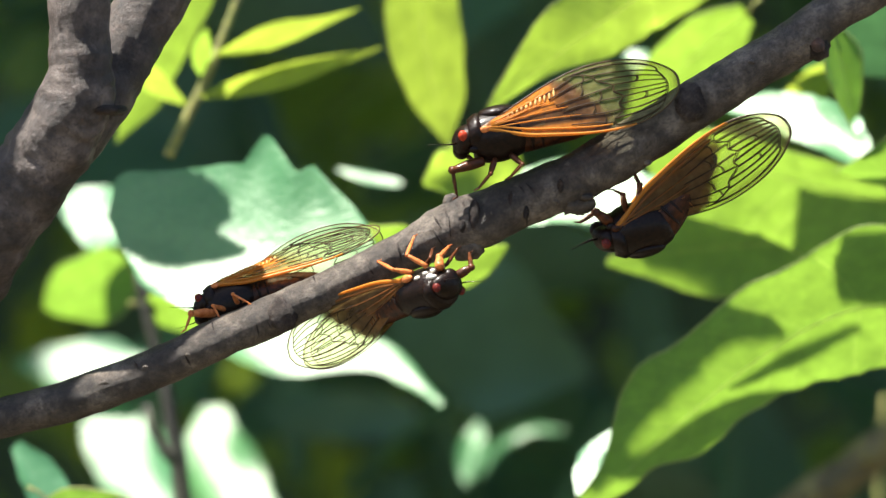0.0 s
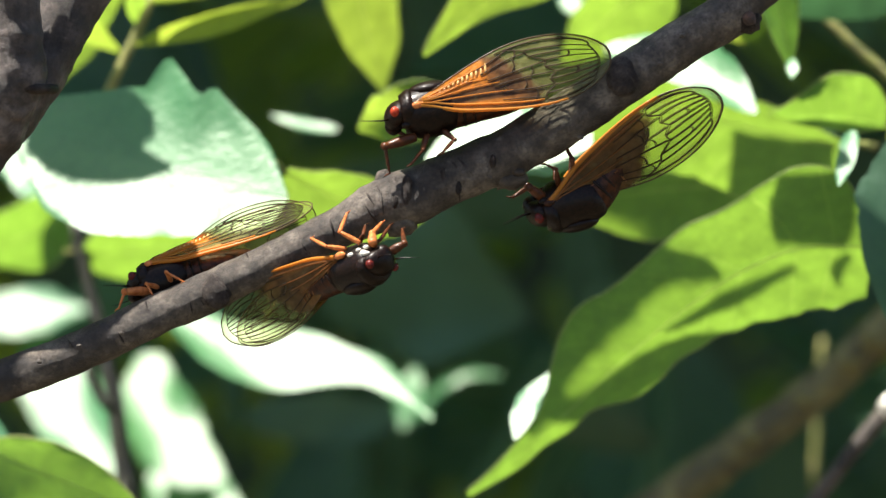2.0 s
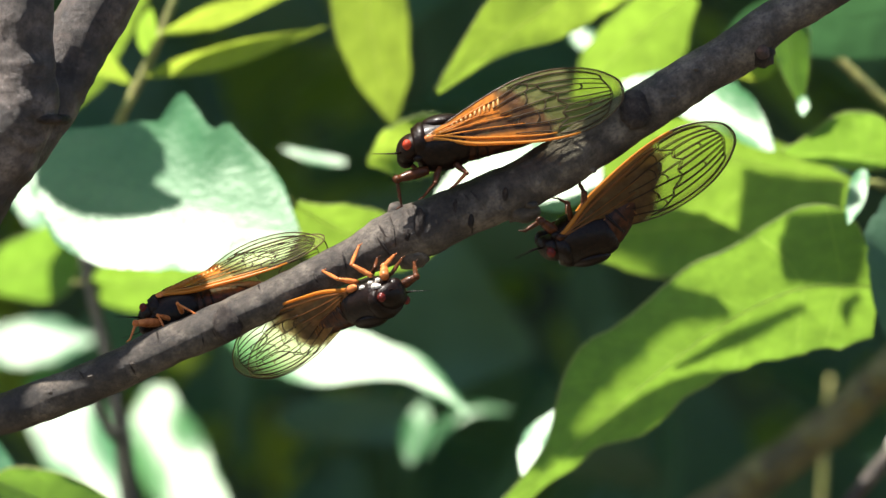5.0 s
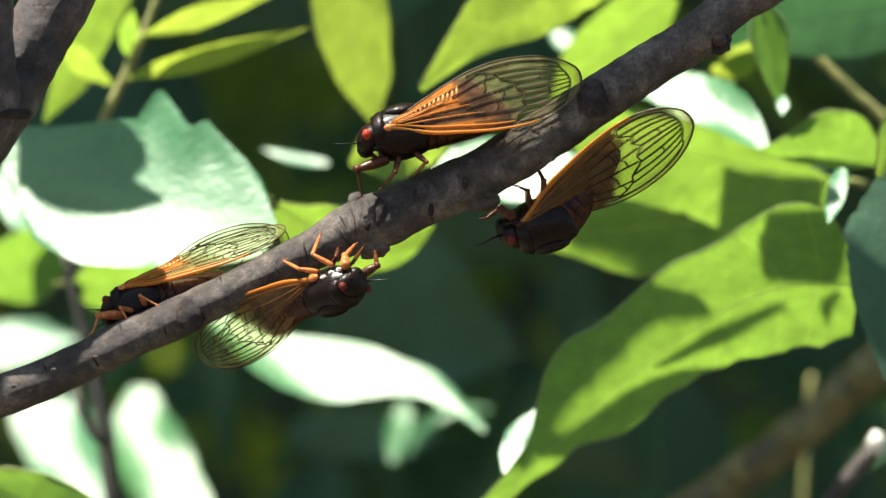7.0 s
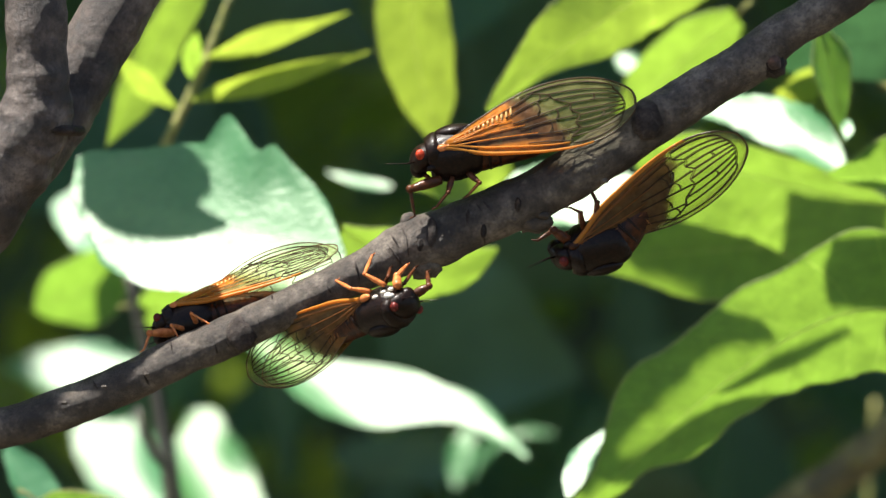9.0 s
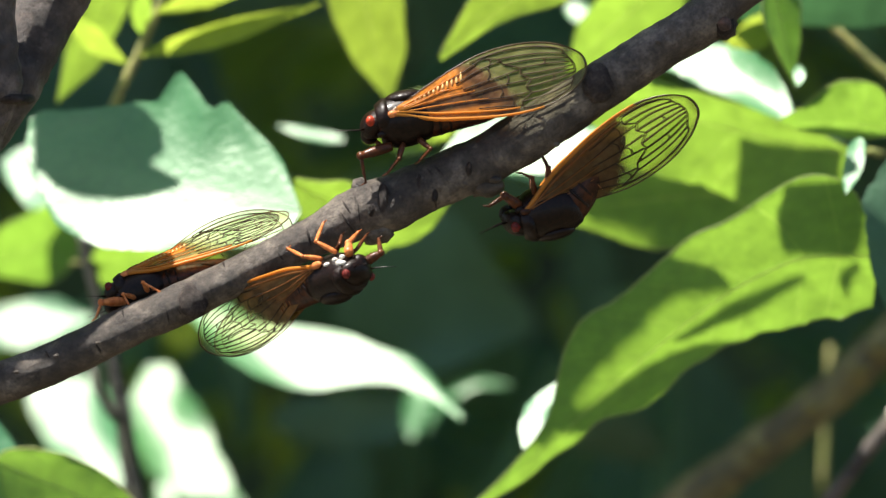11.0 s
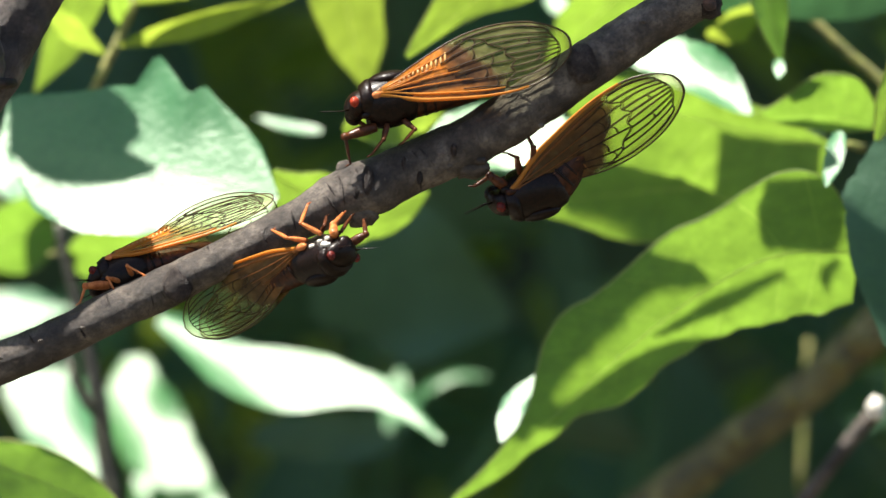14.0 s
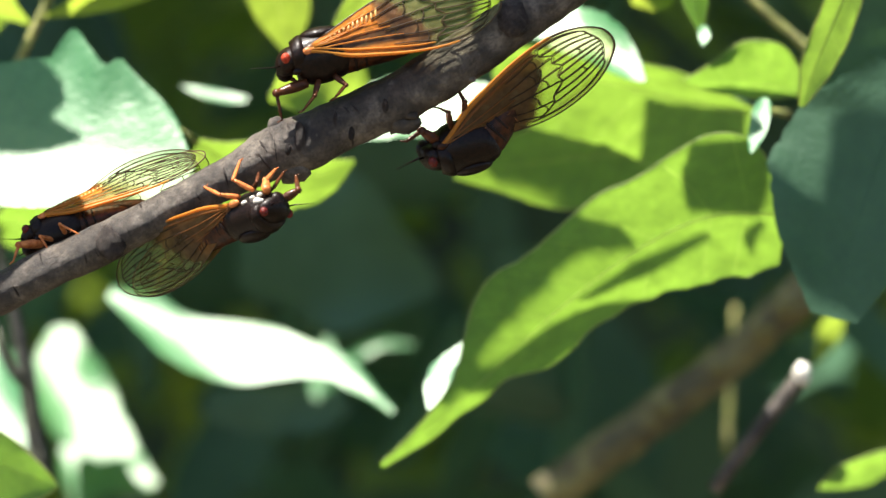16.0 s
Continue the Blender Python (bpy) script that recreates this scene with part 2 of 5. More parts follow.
def leaf(base=None, tip=None, face=(0, -1, 0), left=0.0, right=0.0, mat=LEAF, fold=0.2, bend=0.0, wave=0.12, side=0.0, broad=0.55, point=0.75, lobe=0.035,
         petiole=None, label="green leaf of a shrub", ribs=6, seed=1, name="leaf", group="leaves", rib=0.00045, spine=None, halves=None, teeth=0.0):
    """One leaf from its base to its tip: blade, midrib, side veins and stalk. face: where its upper or lower side looks.
    Either base, tip and the greatest half widths left and right, or a spine (places along the midrib) and halves: the half widths along it, left and right.
    fold: the halves rise by it; bend: bow along the length; wave, lobe, teeth: an uneven surface and margin."""
    if spine is None:
        base, tip = Vector(base), Vector(tip)
        spine = [base, base.lerp(tip, 0.35), base.lerp(tip, 0.7), tip]
        grades = [0.001 + 0.998 * k / 14 for k in range(15)]
        halves = [[w * profile(u, broad, point) for u in grades] for w in (left, right)]
    face = Vector(face).normalized()
    base = Vector(spine[0])
    line = [Vector(p) - base for p in glide(spine, 9)]
    run = np.array([0.0, *np.cumsum([(q - p).length for p, q in zip(line, line[1:])])])
    length = float(run[-1])
    marks = run / length
    grid_l, grid_r = [np.maximum(0, np.array([float(v[0]) for v in glide([(h,) for h in half], 4)])) for half in halves]
    even = np.linspace(0, 1, len(grid_l))
    veined = mat is LEAF or mat is YOUNG
    xs, ys, zs = [np.array([p[k] for p in line]) for k in range(3)]

    def mid(u):
        return Vector((float(np.interp(u, marks, xs)), float(np.interp(u, marks, ys)), float(np.interp(u, marks, zs))))

    def at(u, v):
        x = (mid(min(1, u + 0.06)) - mid(max(0, u - 0.06))).normalized()
        flat = Vector((-x.z, 0, x.x)).normalized()
        s = flat - Vector((0, (flat.x * face.x + flat.z * face.z) / face.y, 0))
        n = s.cross(x).normalized()
        if n.dot(face) < 0:
            n = -n
        a = abs(v)
        w = float(np.interp(u, even, grid_l if v > 0 else grid_r))
        w *= 1 + lobe * math.sin(11 * u + seed * 1.7 + (1.5 if v > 0 else 0)) + teeth * noise.noise(Vector((u * 22, v * 3, seed)))
        lift = fold * (a if veined else 0.8 * a ** 1.9) * w + bend * length * 4 * u * (1 - u) + wave * w * a * a * math.sin(7.5 * u + seed * 2.1 + (0.8 if v > 0 else 0))
        lift += 0.05 * w * a * noise.noise(Vector((u * 9, v * 4, seed + 3)))
        return mid(u) + s * v * w + flat * side * length * 4 * u * (1 - u) + n * lift

    ob = thing(name, base, label, "leaf", group)
    # rows follow the side veins; the narrow ones are the veins themselves
    bm = bmesh.new()
    cuts = {0.001, 0.999}
    thin = set()
    for k in range(ribs if veined else 0):
        c = 0.05 + 0.8 * (k + 0.2 * math.sin(seed + k * 2.3)) / ribs + 0.02
        cuts |= {c, c + 0.3 * rib / length}
        thin.add(c)
    cuts |= {0.01 + 0.98 * k / 44 for k in range(45) if all(abs(0.01 + 0.98 * k / 44 - c) > 0.008 for c in cuts)}
    cuts = sorted(cuts)
    cols = [-1, -0.93, -0.8, -0.62, -0.42, -0.22, -0.025, 0.025, 0.22, 0.42, 0.62, 0.8, 0.93, 1]
    slant = 0.13 if veined else 0.0
    grid = [[bm.verts.new(at(min(0.999, r + slant * abs(v) * math.sin(math.pi * r)), v)) for v in cols] for r in cuts]
    for i in range(len(cuts) - 1):
        for j in range(len(cols) - 1):
            f = bm.faces.new((grid[i][j], grid[i + 1][j], grid[i + 1][j + 1], grid[i][j + 1]))
            f.material_index = int((cuts[i] in thin and 1 <= j <= 11) or j == 6) if veined else 0
    part("blade", bm, mat, ob).data.materials.append(VEIN)
    bm = bmesh.new()
    us = [0.98 * i / 20 for i in range(21)]
    tube(bm, [at(u, 0) for u in us], [rib * 0.22 * (1.15 - u) for u in us], 6)
    part("midrib", bm, MIDRIB if veined else mat, ob)
    # pale tubes along both edges imitate the rim that backlight gives them
    if veined and ribs > 5 and length > 0.02:
        bm = bmesh.new()
        for v in (-1, 1):
            us = [0.002 + 0.996 * i / 60 for i in range(61)]
            tube(bm, [at(u, v) for u in us], [0.00015] * 61, 5)
        part("margin", bm, MIDRIB, ob, "pale leaf margin painted as a backlit rim")
    if petiole or (veined and ribs):
        x = mid(0.12).normalized()
        end = Vector(petiole) - base if petiole else -x * length * 0.12 - face * length * 0.03
        bm = bmesh.new()
        tube(bm, [at(0.01, 0), end * 0.5 + Vector((0, 0, length * 0.012)), end], [rib * 0.9, rib * 0.9, rib * 1.1], 6)
        part("stalk", bm, STEM, ob)
    return ob


# ---------- branches ----------


def stick(name, path, label, category, mat, sides=14, steps=7, rough=0.1, group="", seed=0):
    """A branch: a tapered, uneven tube through places with radii (x, y, z, r)."""
    pts = glide(path, steps)
    origin = Vector(pts[0][:3])
    ob = thing(name, origin, label, category, group)
    bm = bmesh.new()
    tube(bm, [Vector(p[:3]) - origin for p in pts], [p[3] for p in pts], sides, rough, seed)
    part("stem", bm, mat, ob)
    return ob


def scar_on(owner, place, axis, radius, size, name="bud_scar"):
    """A raised ring of old bud scale on a branch."""
    axis = Vector(axis).normalized()
    bm = bmesh.new()
    c = Vector(place) - owner.location
    pts = [c + axis * size * k for k in (-1, -0.6, 0, 0.6, 1)]
    tube(bm, pts, [radius * f for f in (0.94, 1.05, 1.1, 1.05, 0.94)], 16, 0.18, 3)
    part(name, bm, SCAR, owner)


def stub_on(owner, place, radii, mat, turn=None, name="bud"):
    bm = bmesh.new()
    ball(bm, Vector(place) - owner.location, radii, turn)
    for v in bm.verts:
        v.co += v.normal * noise.noise(v.co * 900) * radii[0] * 0.25
    part(name, bm, mat, owner)


def knot_on(owner, place, radii):
    """The round scar of a fallen side twig: a dark, slightly raised disc."""
    c = Vector(place) - owner.location
    tilt = Matrix.Rotation(radians(-14), 4, "X") @ Matrix.Rotation(radians(12), 4, "Z")
    bm = bmesh.new()
    ball(bm, c, radii, tilt, 22, 14)
    for v in bm.verts:
        v.co += v.normal * noise.noise(v.co * 1100) * radii[0] * 0.12
    part("twig_scar", bm, SCAR, owner)


# ---------- cicadas ----------
MM = 0.001


def loft(bm, rows, sides=18):
    """Rows (x, half width, middle height, half height), in millimetres, from tail to head."""
    rings = []
    for x, ry, zc, rz in glide(rows, 3):
        rings.append([bm.verts.new((x * MM, ry * MM * math.cos(2 * math.pi * k / sides), (zc + rz * math.sin(2 * math.pi * k / sides)) * MM)) for k in range(sides)])
    for a, b in zip(rings, rings[1:]):
        for k in range(sides):
            bm.faces.new((a[k], b[k], b[(k + 1) % sides], a[(k + 1) % sides]))
    bm.faces.new(rings[0])
    bm.faces.new(list(reversed(rings[-1])))


LOW = [(0, -0.3), (4, -1.6), (10, -3.0), (16, -3.9), (22, -4.3), (27, -3.9), (31, -2.5), (33.6, -0.6), (34.4, 0.7), (34.6, 1.9)]
HIGH = [(0, 0.6), (3, 1.7), (7, 3.4), (12, 5.4), (17, 6.9), (22, 7.4), (27, 7.0), (31, 5.7), (33.6, 4.0), (34.4, 2.9), (34.6, 1.9)]


def edge(line, s):
    return float(np.interp(s, [p[0] for p in line], [p[1] for p in line]))


SMOOTH_LOW, SMOOTH_HIGH = glide(LOW, 5), glide(HIGH, 5)


def wing_point(s, q, lift=0.0):
    """A place on the left forewing: s millimetres from the hinge, q from the costal margin (0) to the inner one (1)."""
    c = edge(SMOOTH_LOW, s) * (1 - q) + edge(SMOOTH_HIGH, s) * q
    flat = min(1, s / 9)
    y = 4.3 - flat * (c + 4.2) / 11.5 * 4.3 + (1 - flat) * -0.6 + 0.35 * math.sin(q * 3.1) + 0.5 * flat
    return Vector((-5.5 - s, y + lift, c + 1.0)) * MM


def vein_line(owner, name, mat, pts, r0, r1, lift=0.17, sides=5):
    bm = bmesh.new()
    line = glide(pts, 4)
    n = len(line)
    tube(bm, [wing_point(min(max(p[0], 0), 34.5), min(max(p[1], 0), 1), lift) for p in line], [(r0 + (r1 - r0) * i / (n - 1)) * MM for i in range(n)], sides)
    part(name, bm, mat, owner)


def step(a, b, x):
    t = min(1, max(0, (x - a) / (b - a)))
    return t * t * (3 - 2 * t)


def pigment(s, q):
    """How brown and how orange a wing is at a place."""
    grain = noise.noise(Vector((s * 0.55, q * 6, 2)))
    fine = noise.noise(Vector((s * 1.6, q * 17, 5)))
    bound = 22.5 - 8.5 * q ** 1.7 + 1.3 * grain
    brown = step(bound + 0.8, bound - 1.2, s) * (1.05 + 0.2 * grain + 0.3 * fine)
    rim = min(34.6 - s, (1 - q) * 9, q * 9 + (6 if s < 24 else 0))
    brown = max(brown, 0.2 * step(1.3, 0.5, rim) * step(15, 22, s))
    patch = step(0.5, 2.5, s) * step(14.5, 11.5, s + 3 * (q - 0.75) + grain) * step(0.42, 0.56, q + 0.05 * fine)
    root = step(20, 15, s) * step(0.24, 0.15, q)
    return min(1, max(0, brown)), min(1, max(patch * (0.8 + 0.35 * fine), 0.7 * root))


def web(owner, name, label, places, rule, across):
    """A thin wing skin over rows of places (s, q, lift), with its pigment."""
    bm = bmesh.new()
    verts = [bm.verts.new(wing_point(*p)) for p in places]
    for i in range(len(places) // across - 1):
        for j in range(across - 1):
            k = i * across + j
            bm.faces.new((verts[k], verts[k + across], verts[k + across + 1], verts[k + 1]))
    ob = part(name, bm, WING, owner, label)
    for name, which in (("amber", 0), ("orange", 1)):
        at = ob.data.attributes.new(name, "FLOAT", "POINT")
        for v, p in zip(at.data, places):
            v.value = rule(p[0], p[1])[which]
    return ob


def build_forewing(owner, gold, dense):
    wing = web(owner, "forewing", "clear yellowish wing with dark veins and brown inner half", [(34.58 * i / 70, j / 22, 0) for i in range(71) for j in range(23)], lambda s, q: (pigment(s, q)[0] * dense, pigment(s, q)[1] * gold), 23)
    vein_line(wing, "costal_vein", COSTA, [(0, 0.3), (6, 0.02), (12, 0.01), (18, 0.0), (26, 0.0)], 0.45, 0.18, 0.05, 8)
    vein_line(wing, "costal_vein", COSTA if gold > 0.5 else BASAL, [(0.5, 0.5), (6, 0.2), (12, 0.13), (18, 0.09), (22, 0.08)], 0.26, 0.14, 0.1, 6)
    for q0, q1, end in ((0.4, 0.3, 17), (0.55, 0.47, 15), (0.7, 0.62, 13)):
        vein_line(wing, "basal_vein", COSTA if gold > 0.5 else BASAL, [(1.5, q0), (7, (q0 + q1) / 2 + 0.03), (end, q1)], 0.15, 0.06)
    if gold > 0.5:
        for q0, q1, end in ((0.6, 0.7, 11), (0.8, 0.86, 12.5)):
            vein_line(wing, "basal_vein", COSTA, [(1.5, q0), (6, (q0 + q1) / 2), (end, q1)], 0.16, 0.08)
    # the network: long veins to the nodal arc, the apical cells beyond it, the ambient vein inside the margin
    def arc(q):
        return 24.3 - 26 * max(0, q - 0.42) ** 1.9 - 9 * max(0, 0.3 - q)

    def ambient(q):
        return 32.6 - 14 * abs(q - 0.48) ** 2.2

    for k, (q0, q1, s0) in enumerate(((0.16, 0.1, 15), (0.3, 0.27, 15), (0.42, 0.45, 14), (0.55, 0.62, 13), (0.7, 0.8, 12), (0.82, 0.92, 11))):
        mid = (s0 + arc(q1)) / 2
        vein_line(wing, "long_vein", DARK_VEIN, [(s0, q0), (mid, (q0 + q1) / 2 + 0.015 * (-1) ** k), (arc(q1), q1)], 0.1, 0.1)
    for k in range(10):
        q = 0.06 + 0.097 * k
        end = 0.5 + (q - 0.5) * 0.96
        vein_line(wing, "apical_vein", DARK_VEIN, [(arc(q) + 0.5 * (-1) ** k, q), ((arc(q) + ambient(end)) / 2, q + 0.012 * math.sin(2.2 * k)), (ambient(end), end)], 0.11, 0.09)
    vein_line(wing, "nodal_vein", DARK_VEIN, [(arc(0.06 + 0.097 * k) + 0.5 * (-1) ** k, 0.06 + 0.097 * k) for k in range(10)], 0.1, 0.1)
    vein_line(wing, "ambient_vein", DARK_VEIN, [(23, 0.05), (27, 0.05)] + [(ambient(0.08 + 0.105 * k), 0.08 + 0.105 * k) for k in range(9)] + [(23, 0.945), (15, 0.94)], 0.1, 0.09)
    for s, q, q2 in ((19, 0.28, 0.44), (17.5, 0.58, 0.76), (20.5, 0.45, 0.6), (18, 0.76, 0.9), (28.3, 0.35, 0.45), (27.2, 0.64, 0.74), (20.5, 0.1, 0.26)):
        vein_line(wing, "cross_vein", DARK_VEIN, [(s, q), (s + 0.6, (q + q2) / 2), (s + 0.4, q2)], 0.1, 0.1)
    # the margin runs round the tip in one line
    bm = bmesh.new()
    rim = [(25 + 0.8 * k, 0.0) for k in range(12)] + [(34.2, 0.0), (34.5, 0.0), (34.58, 0.5), (34.5, 1.0), (34.2, 1.0)] + [(33.8 - 0.9 * k, 1.0) for k in range(35)]
    tube(bm, [wing_point(max(s, 2), q, 0.03) for s, q in rim], [(0.14 - 0.06 * k / len(rim)) * MM for k in range(len(rim))], 6)
    part("margin_vein", bm, MARGIN, wing)
    # glossy ribs of the orange wing base, a row of short beads; pale ones paint glints
    for i in range(11):
        bm = bmesh.new()
        s, q, w = 4.6 + 0.85 * i, 0.77 + 0.012 * math.sin(2.7 * i), 0.045 + 0.004 * i
        tube(bm, [wing_point(s + 0.12 * k, q + w * k, 0.06) for k in (-1, -0.5, 0, 0.5, 1)], [r * MM * (0.5 + 0.5 * min(1, gold)) for r in (0.08, 0.2, 0.26, 0.2, 0.08)], 6)
        part("rib", bm, GLINT if gold > 0.5 else BASAL, wing)
    # tucked hind wing
    hind = web(owner, "hindwing", "amber folded hind wing", [(0.6 + (20.5 - 8 * (j / 14) ** 1.5) * i / 30, 0.05 + 0.9 * j / 14, -0.55) for i in range(31) for j in range(15)],
               lambda s, q: (0.85 * dense * step(21, 18, s + 8 * q ** 1.5), 0), 15)
    for q in (0.2, 0.33, 0.46, 0.58, 0.7, 0.82):
        bm = bmesh.new()
        line = glide([(1.5, 0.5 + (q - 0.5) * 0.5), (8, q), (18 - 7 * q, q + 0.02)], 4)
        tube(bm, [wing_point(p[0], p[1], -0.5) for p in line], [(0.07 - 0.04 * k / len(line)) * MM for k in range(len(line))], 5)
        part("hindwing_vein", bm, BASAL, hind)
    return wing, hind


def mirror_part(ob, owner):
    """The same wing on the other side."""
    me = ob.data.copy()
    for v in me.vertices:
        v.co.y = -v.co.y
    me.flip_normals()
    twin = new(ob.name.split(".")[0], me)
    twin.parent = owner
    if "label" in ob:
        tagged(twin, ob["label"])
    for child in ob.children:
        mirror_part(child, twin)
    return twin


def limb(bm, joints, radii):
    """A leg through its joints, each stretch swollen towards its upper end."""
    for (a, b), (r0, r1) in zip(zip(joints, joints[1:]), radii):
        a, b = Vector(a) * MM, Vector(b) * MM
        pts = [a.lerp(b, k / 6) for k in range(7)]
        rs = [(r0 + (r1 - r0) * k / 6) * (0.75 + 0.45 * math.sin(math.pi * min(1, 0.15 + k / 6 * 0.85))) * MM for k in range(7)]
        tube(bm, pts, rs, 8)
        ball(bm, b, [r1 * 1.05 * MM] * 3, None, 8, 6)


def cicada(place, forward, up, legs, label, leg_mat, size=1.0, pale=False, gold=1.0, dense=0.95, eye=None, wing_pitch=0, wing_shift=(0, 0), far_wing=1.0, wing_roll=0, far_legs=None, stout=1.0):
    """forward: where it heads; up: away from its support. legs: for each pair hip, knee and foot (x, z) and the side reach of knee and foot, in millimetres;
    far_legs: the same for the other side, where they differ; stout: the thickness of the shins."""
    f, u = Vector(forward).normalized(), Vector(up)
    l = u.cross(f).normalized()
    u = f.cross(l)
    ob = thing("cicada", place, label, "cicada", "cicadas on the branch")
    ob.rotation_mode = "QUATERNION"
    ob.rotation_quaternion = Matrix((f, l, u)).transposed().to_quaternion()
    ob.scale = (size,) * 3
    bm = bmesh.new()
    loft(bm, [(-26.5, 0.3, -1.6, 0.3), (-25, 1.3, -1.5, 1.3), (-21, 2.5, -1.4, 2.4), (-16, 3.1, -1.0, 3.1), (-12.5, 3.4, -0.8, 3.6), (-9, 3.4, -0.8, 3.6)])
    waist = Vector((-11.5, 0, -1)) * MM
    bent = Matrix.Translation(waist) @ Matrix.Rotation(radians(wing_pitch * 1.6), 4, "Y") @ Matrix.Translation(-waist)
    part("abdomen", bm, BELLY, ob, "brownish banded abdomen").matrix_basis = bent
    for i in range(6):
        bm = bmesh.new()
        x = -13.5 - 1.75 * i
        r = 3.3 - 0.3 * i
        ring = [Vector(((x) * MM, r * MM * math.cos(2 * math.pi * k / 20), (-0.9 - 0.12 * i + 0.98 * r * math.sin(2 * math.pi * k / 20)) * MM)) for k in range(21)]
        tube(bm, ring, [0.3 * MM] * 21, 6)
        part("abdomen_ring", bm, BODY, ob).matrix_basis = bent
    bm = bmesh.new()
    loft(bm, [(-14.2, 0.8, 0.4, 0.8), (-13.4, 2.6, 0.1, 2.5), (-12.6, 3.5, -0.3, 3.4), (-11.3, 4.1, -0.5, 4.1), (-8, 4.3, -0.6, 4.6), (-5, 4.3, -0.6, 4.3), (-3.2, 4.0, -0.4, 3.3)])
    ball(bm, Vector((-8.3, 0, 3.3)) * MM, (3.6 * MM, 3.0 * MM, 1.3 * MM))
    part("thorax", bm, BODY, ob, "black rounded thorax")
    bm = bmesh.new()
    loft(bm, [(-5.2, 4.3, 0.6, 3.3), (-4.4, 4.7, 0.5, 3.4), (-3.0, 4.4, 0.2, 2.9)])
    part("pronotum", bm, BODY, ob)
    bm = bmesh.new()
    loft(bm, [(-3.3, 4.0, -0.1, 2.5), (-2.3, 4.2, -0.2, 2.5), (-1.2, 3.5, -0.5, 2.3), (-0.4, 2.3, -0.8, 1.8), (0.1, 0.9, -1.0, 1.0)])
    ball(bm, Vector((-1.2, 0, -1.9)) * MM, (1.5 * MM, 1.7 * MM, 1.6 * MM))
    head = part("head", bm, BODY, ob, "black head")
    for sg in (-1, 1):
        bm = bmesh.new()
        ball(bm, Vector((-1.9, 3.7 * sg, 0.5)) * MM, (0.85 * MM, 0.85 * MM, 0.95 * MM))
        part("eye", bm, eye or EYE, head, "bulging red eye")
        bm = bmesh.new()
        tube(bm, [Vector(p) * MM for p in ((-0.6, 2.4 * sg, -0.6), (0.6, 3.2 * sg, -0.6), (2.2, 3.9 * sg, -0.3), (4.2, 4.5 * sg, 0.1))], [0.22 * MM, 0.12 * MM, 0.07 * MM, 0.04 * MM], 5)
        part("antenna", bm, BODY, head)
        bm = bmesh.new()
        ball(bm, Vector((-5.8, 4.1 * sg, 0.9)) * MM, (1.0 * MM, 0.4 * MM, 0.6 * MM) if not pale else (1.4 * MM, 0.55 * MM, 0.75 * MM))
        part("wing_hinge", bm, LEG if gold > 0.5 or pale else BELLY, ob).location = Vector((wing_shift[0], 0, wing_shift[1])) * MM
        bm = bmesh.new()
        ball(bm, Vector((-3.4, 3.3 * sg, -2.1)) * MM, (0.9 * MM, 0.7 * MM, 0.7 * MM))
        if pale:
            for q, w in (((-6.3, 3.7, -2.5), 0.6), ((-4.6, 3.2, -3.1), 0.5), ((-2.6, 3.2, -3.2), 0.5), ((-2.5, 3.4, -1.9), 0.55)):
                ball(bm, Vector((q[0], q[1] * sg, q[2])) * MM, (w * 1.3 * MM, w * MM, w * 0.8 * MM), None, 10, 8)
        part("side_plate", bm, PALE if pale else BODY, ob)
    bm = bmesh.new()
    tube(bm, [Vector(p) * MM for p in ((-1.6, 0, -2.6), (-3.0, 0, -4.0), (-7.5, 0, -4.4))], [0.5 * MM, 0.35 * MM, 0.18 * MM], 7)
    part("beak", bm, DARK_LEG, head)
    wing, hind = build_forewing(ob, gold, dense)
    hinge = Vector((-5.5, 0, 1)) * MM
    folded = Matrix.Translation(hinge + Vector((wing_shift[0], 0, wing_shift[1])) * MM) @ Matrix.Rotation(radians(wing_pitch), 4, "Y") @ Matrix.Translation(-hinge)
    side = Vector((-5.5, 3.7, 1)) * MM
    rolled = Matrix.Translation(side) @ Matrix.Rotation(radians(wing_roll), 4, "X") @ Matrix.Translation(-side)
    for half in (wing, hind):
        twin = mirror_part(half, ob)
        half.matrix_basis = folded @ rolled
        twin.matrix_basis = folded @ Matrix.Diagonal((1, -far_wing, 1, 1)) @ rolled @ Matrix.Diagonal((1, -1, 1, 1))
    # legs: front with the swollen thigh, middle, hind
    thick = (((0.85, 0.72), (0.27 * stout, 0.2 * stout), (0.15, 0.1)), ((0.48, 0.38), (0.22 * stout, 0.16 * stout), (0.14, 0.09)), ((0.48, 0.38), (0.22 * stout, 0.16 * stout), (0.14, 0.09)))
    for sg, limbs in ((-1, far_legs or legs), (1, legs)):
        for (hip, knee, foot, ky, fy), radii in zip(limbs, thick):
            bm = bmesh.new()
            h, k, e = Vector((hip[0], sg * 2.4, hip[1])), Vector((knee[0], sg * ky, knee[1])), Vector((foot[0], sg * fy, foot[1]))
            limb(bm, [h, k, e, e + Vector((0.9, 0, -0.3))], radii)
            # small spines on the shin
            for t in (0.35, 0.6, 0.85):
                a = k.lerp(e, t) * MM
                tube(bm, [a, a + Vector((0.5, 0.15 * sg, -0.35)) * MM], [0.09 * MM, 0.02 * MM], 4)
            part("leg", bm, DARK_LEG if sg < 0 and far_legs else leg_mat, ob)
    return ob


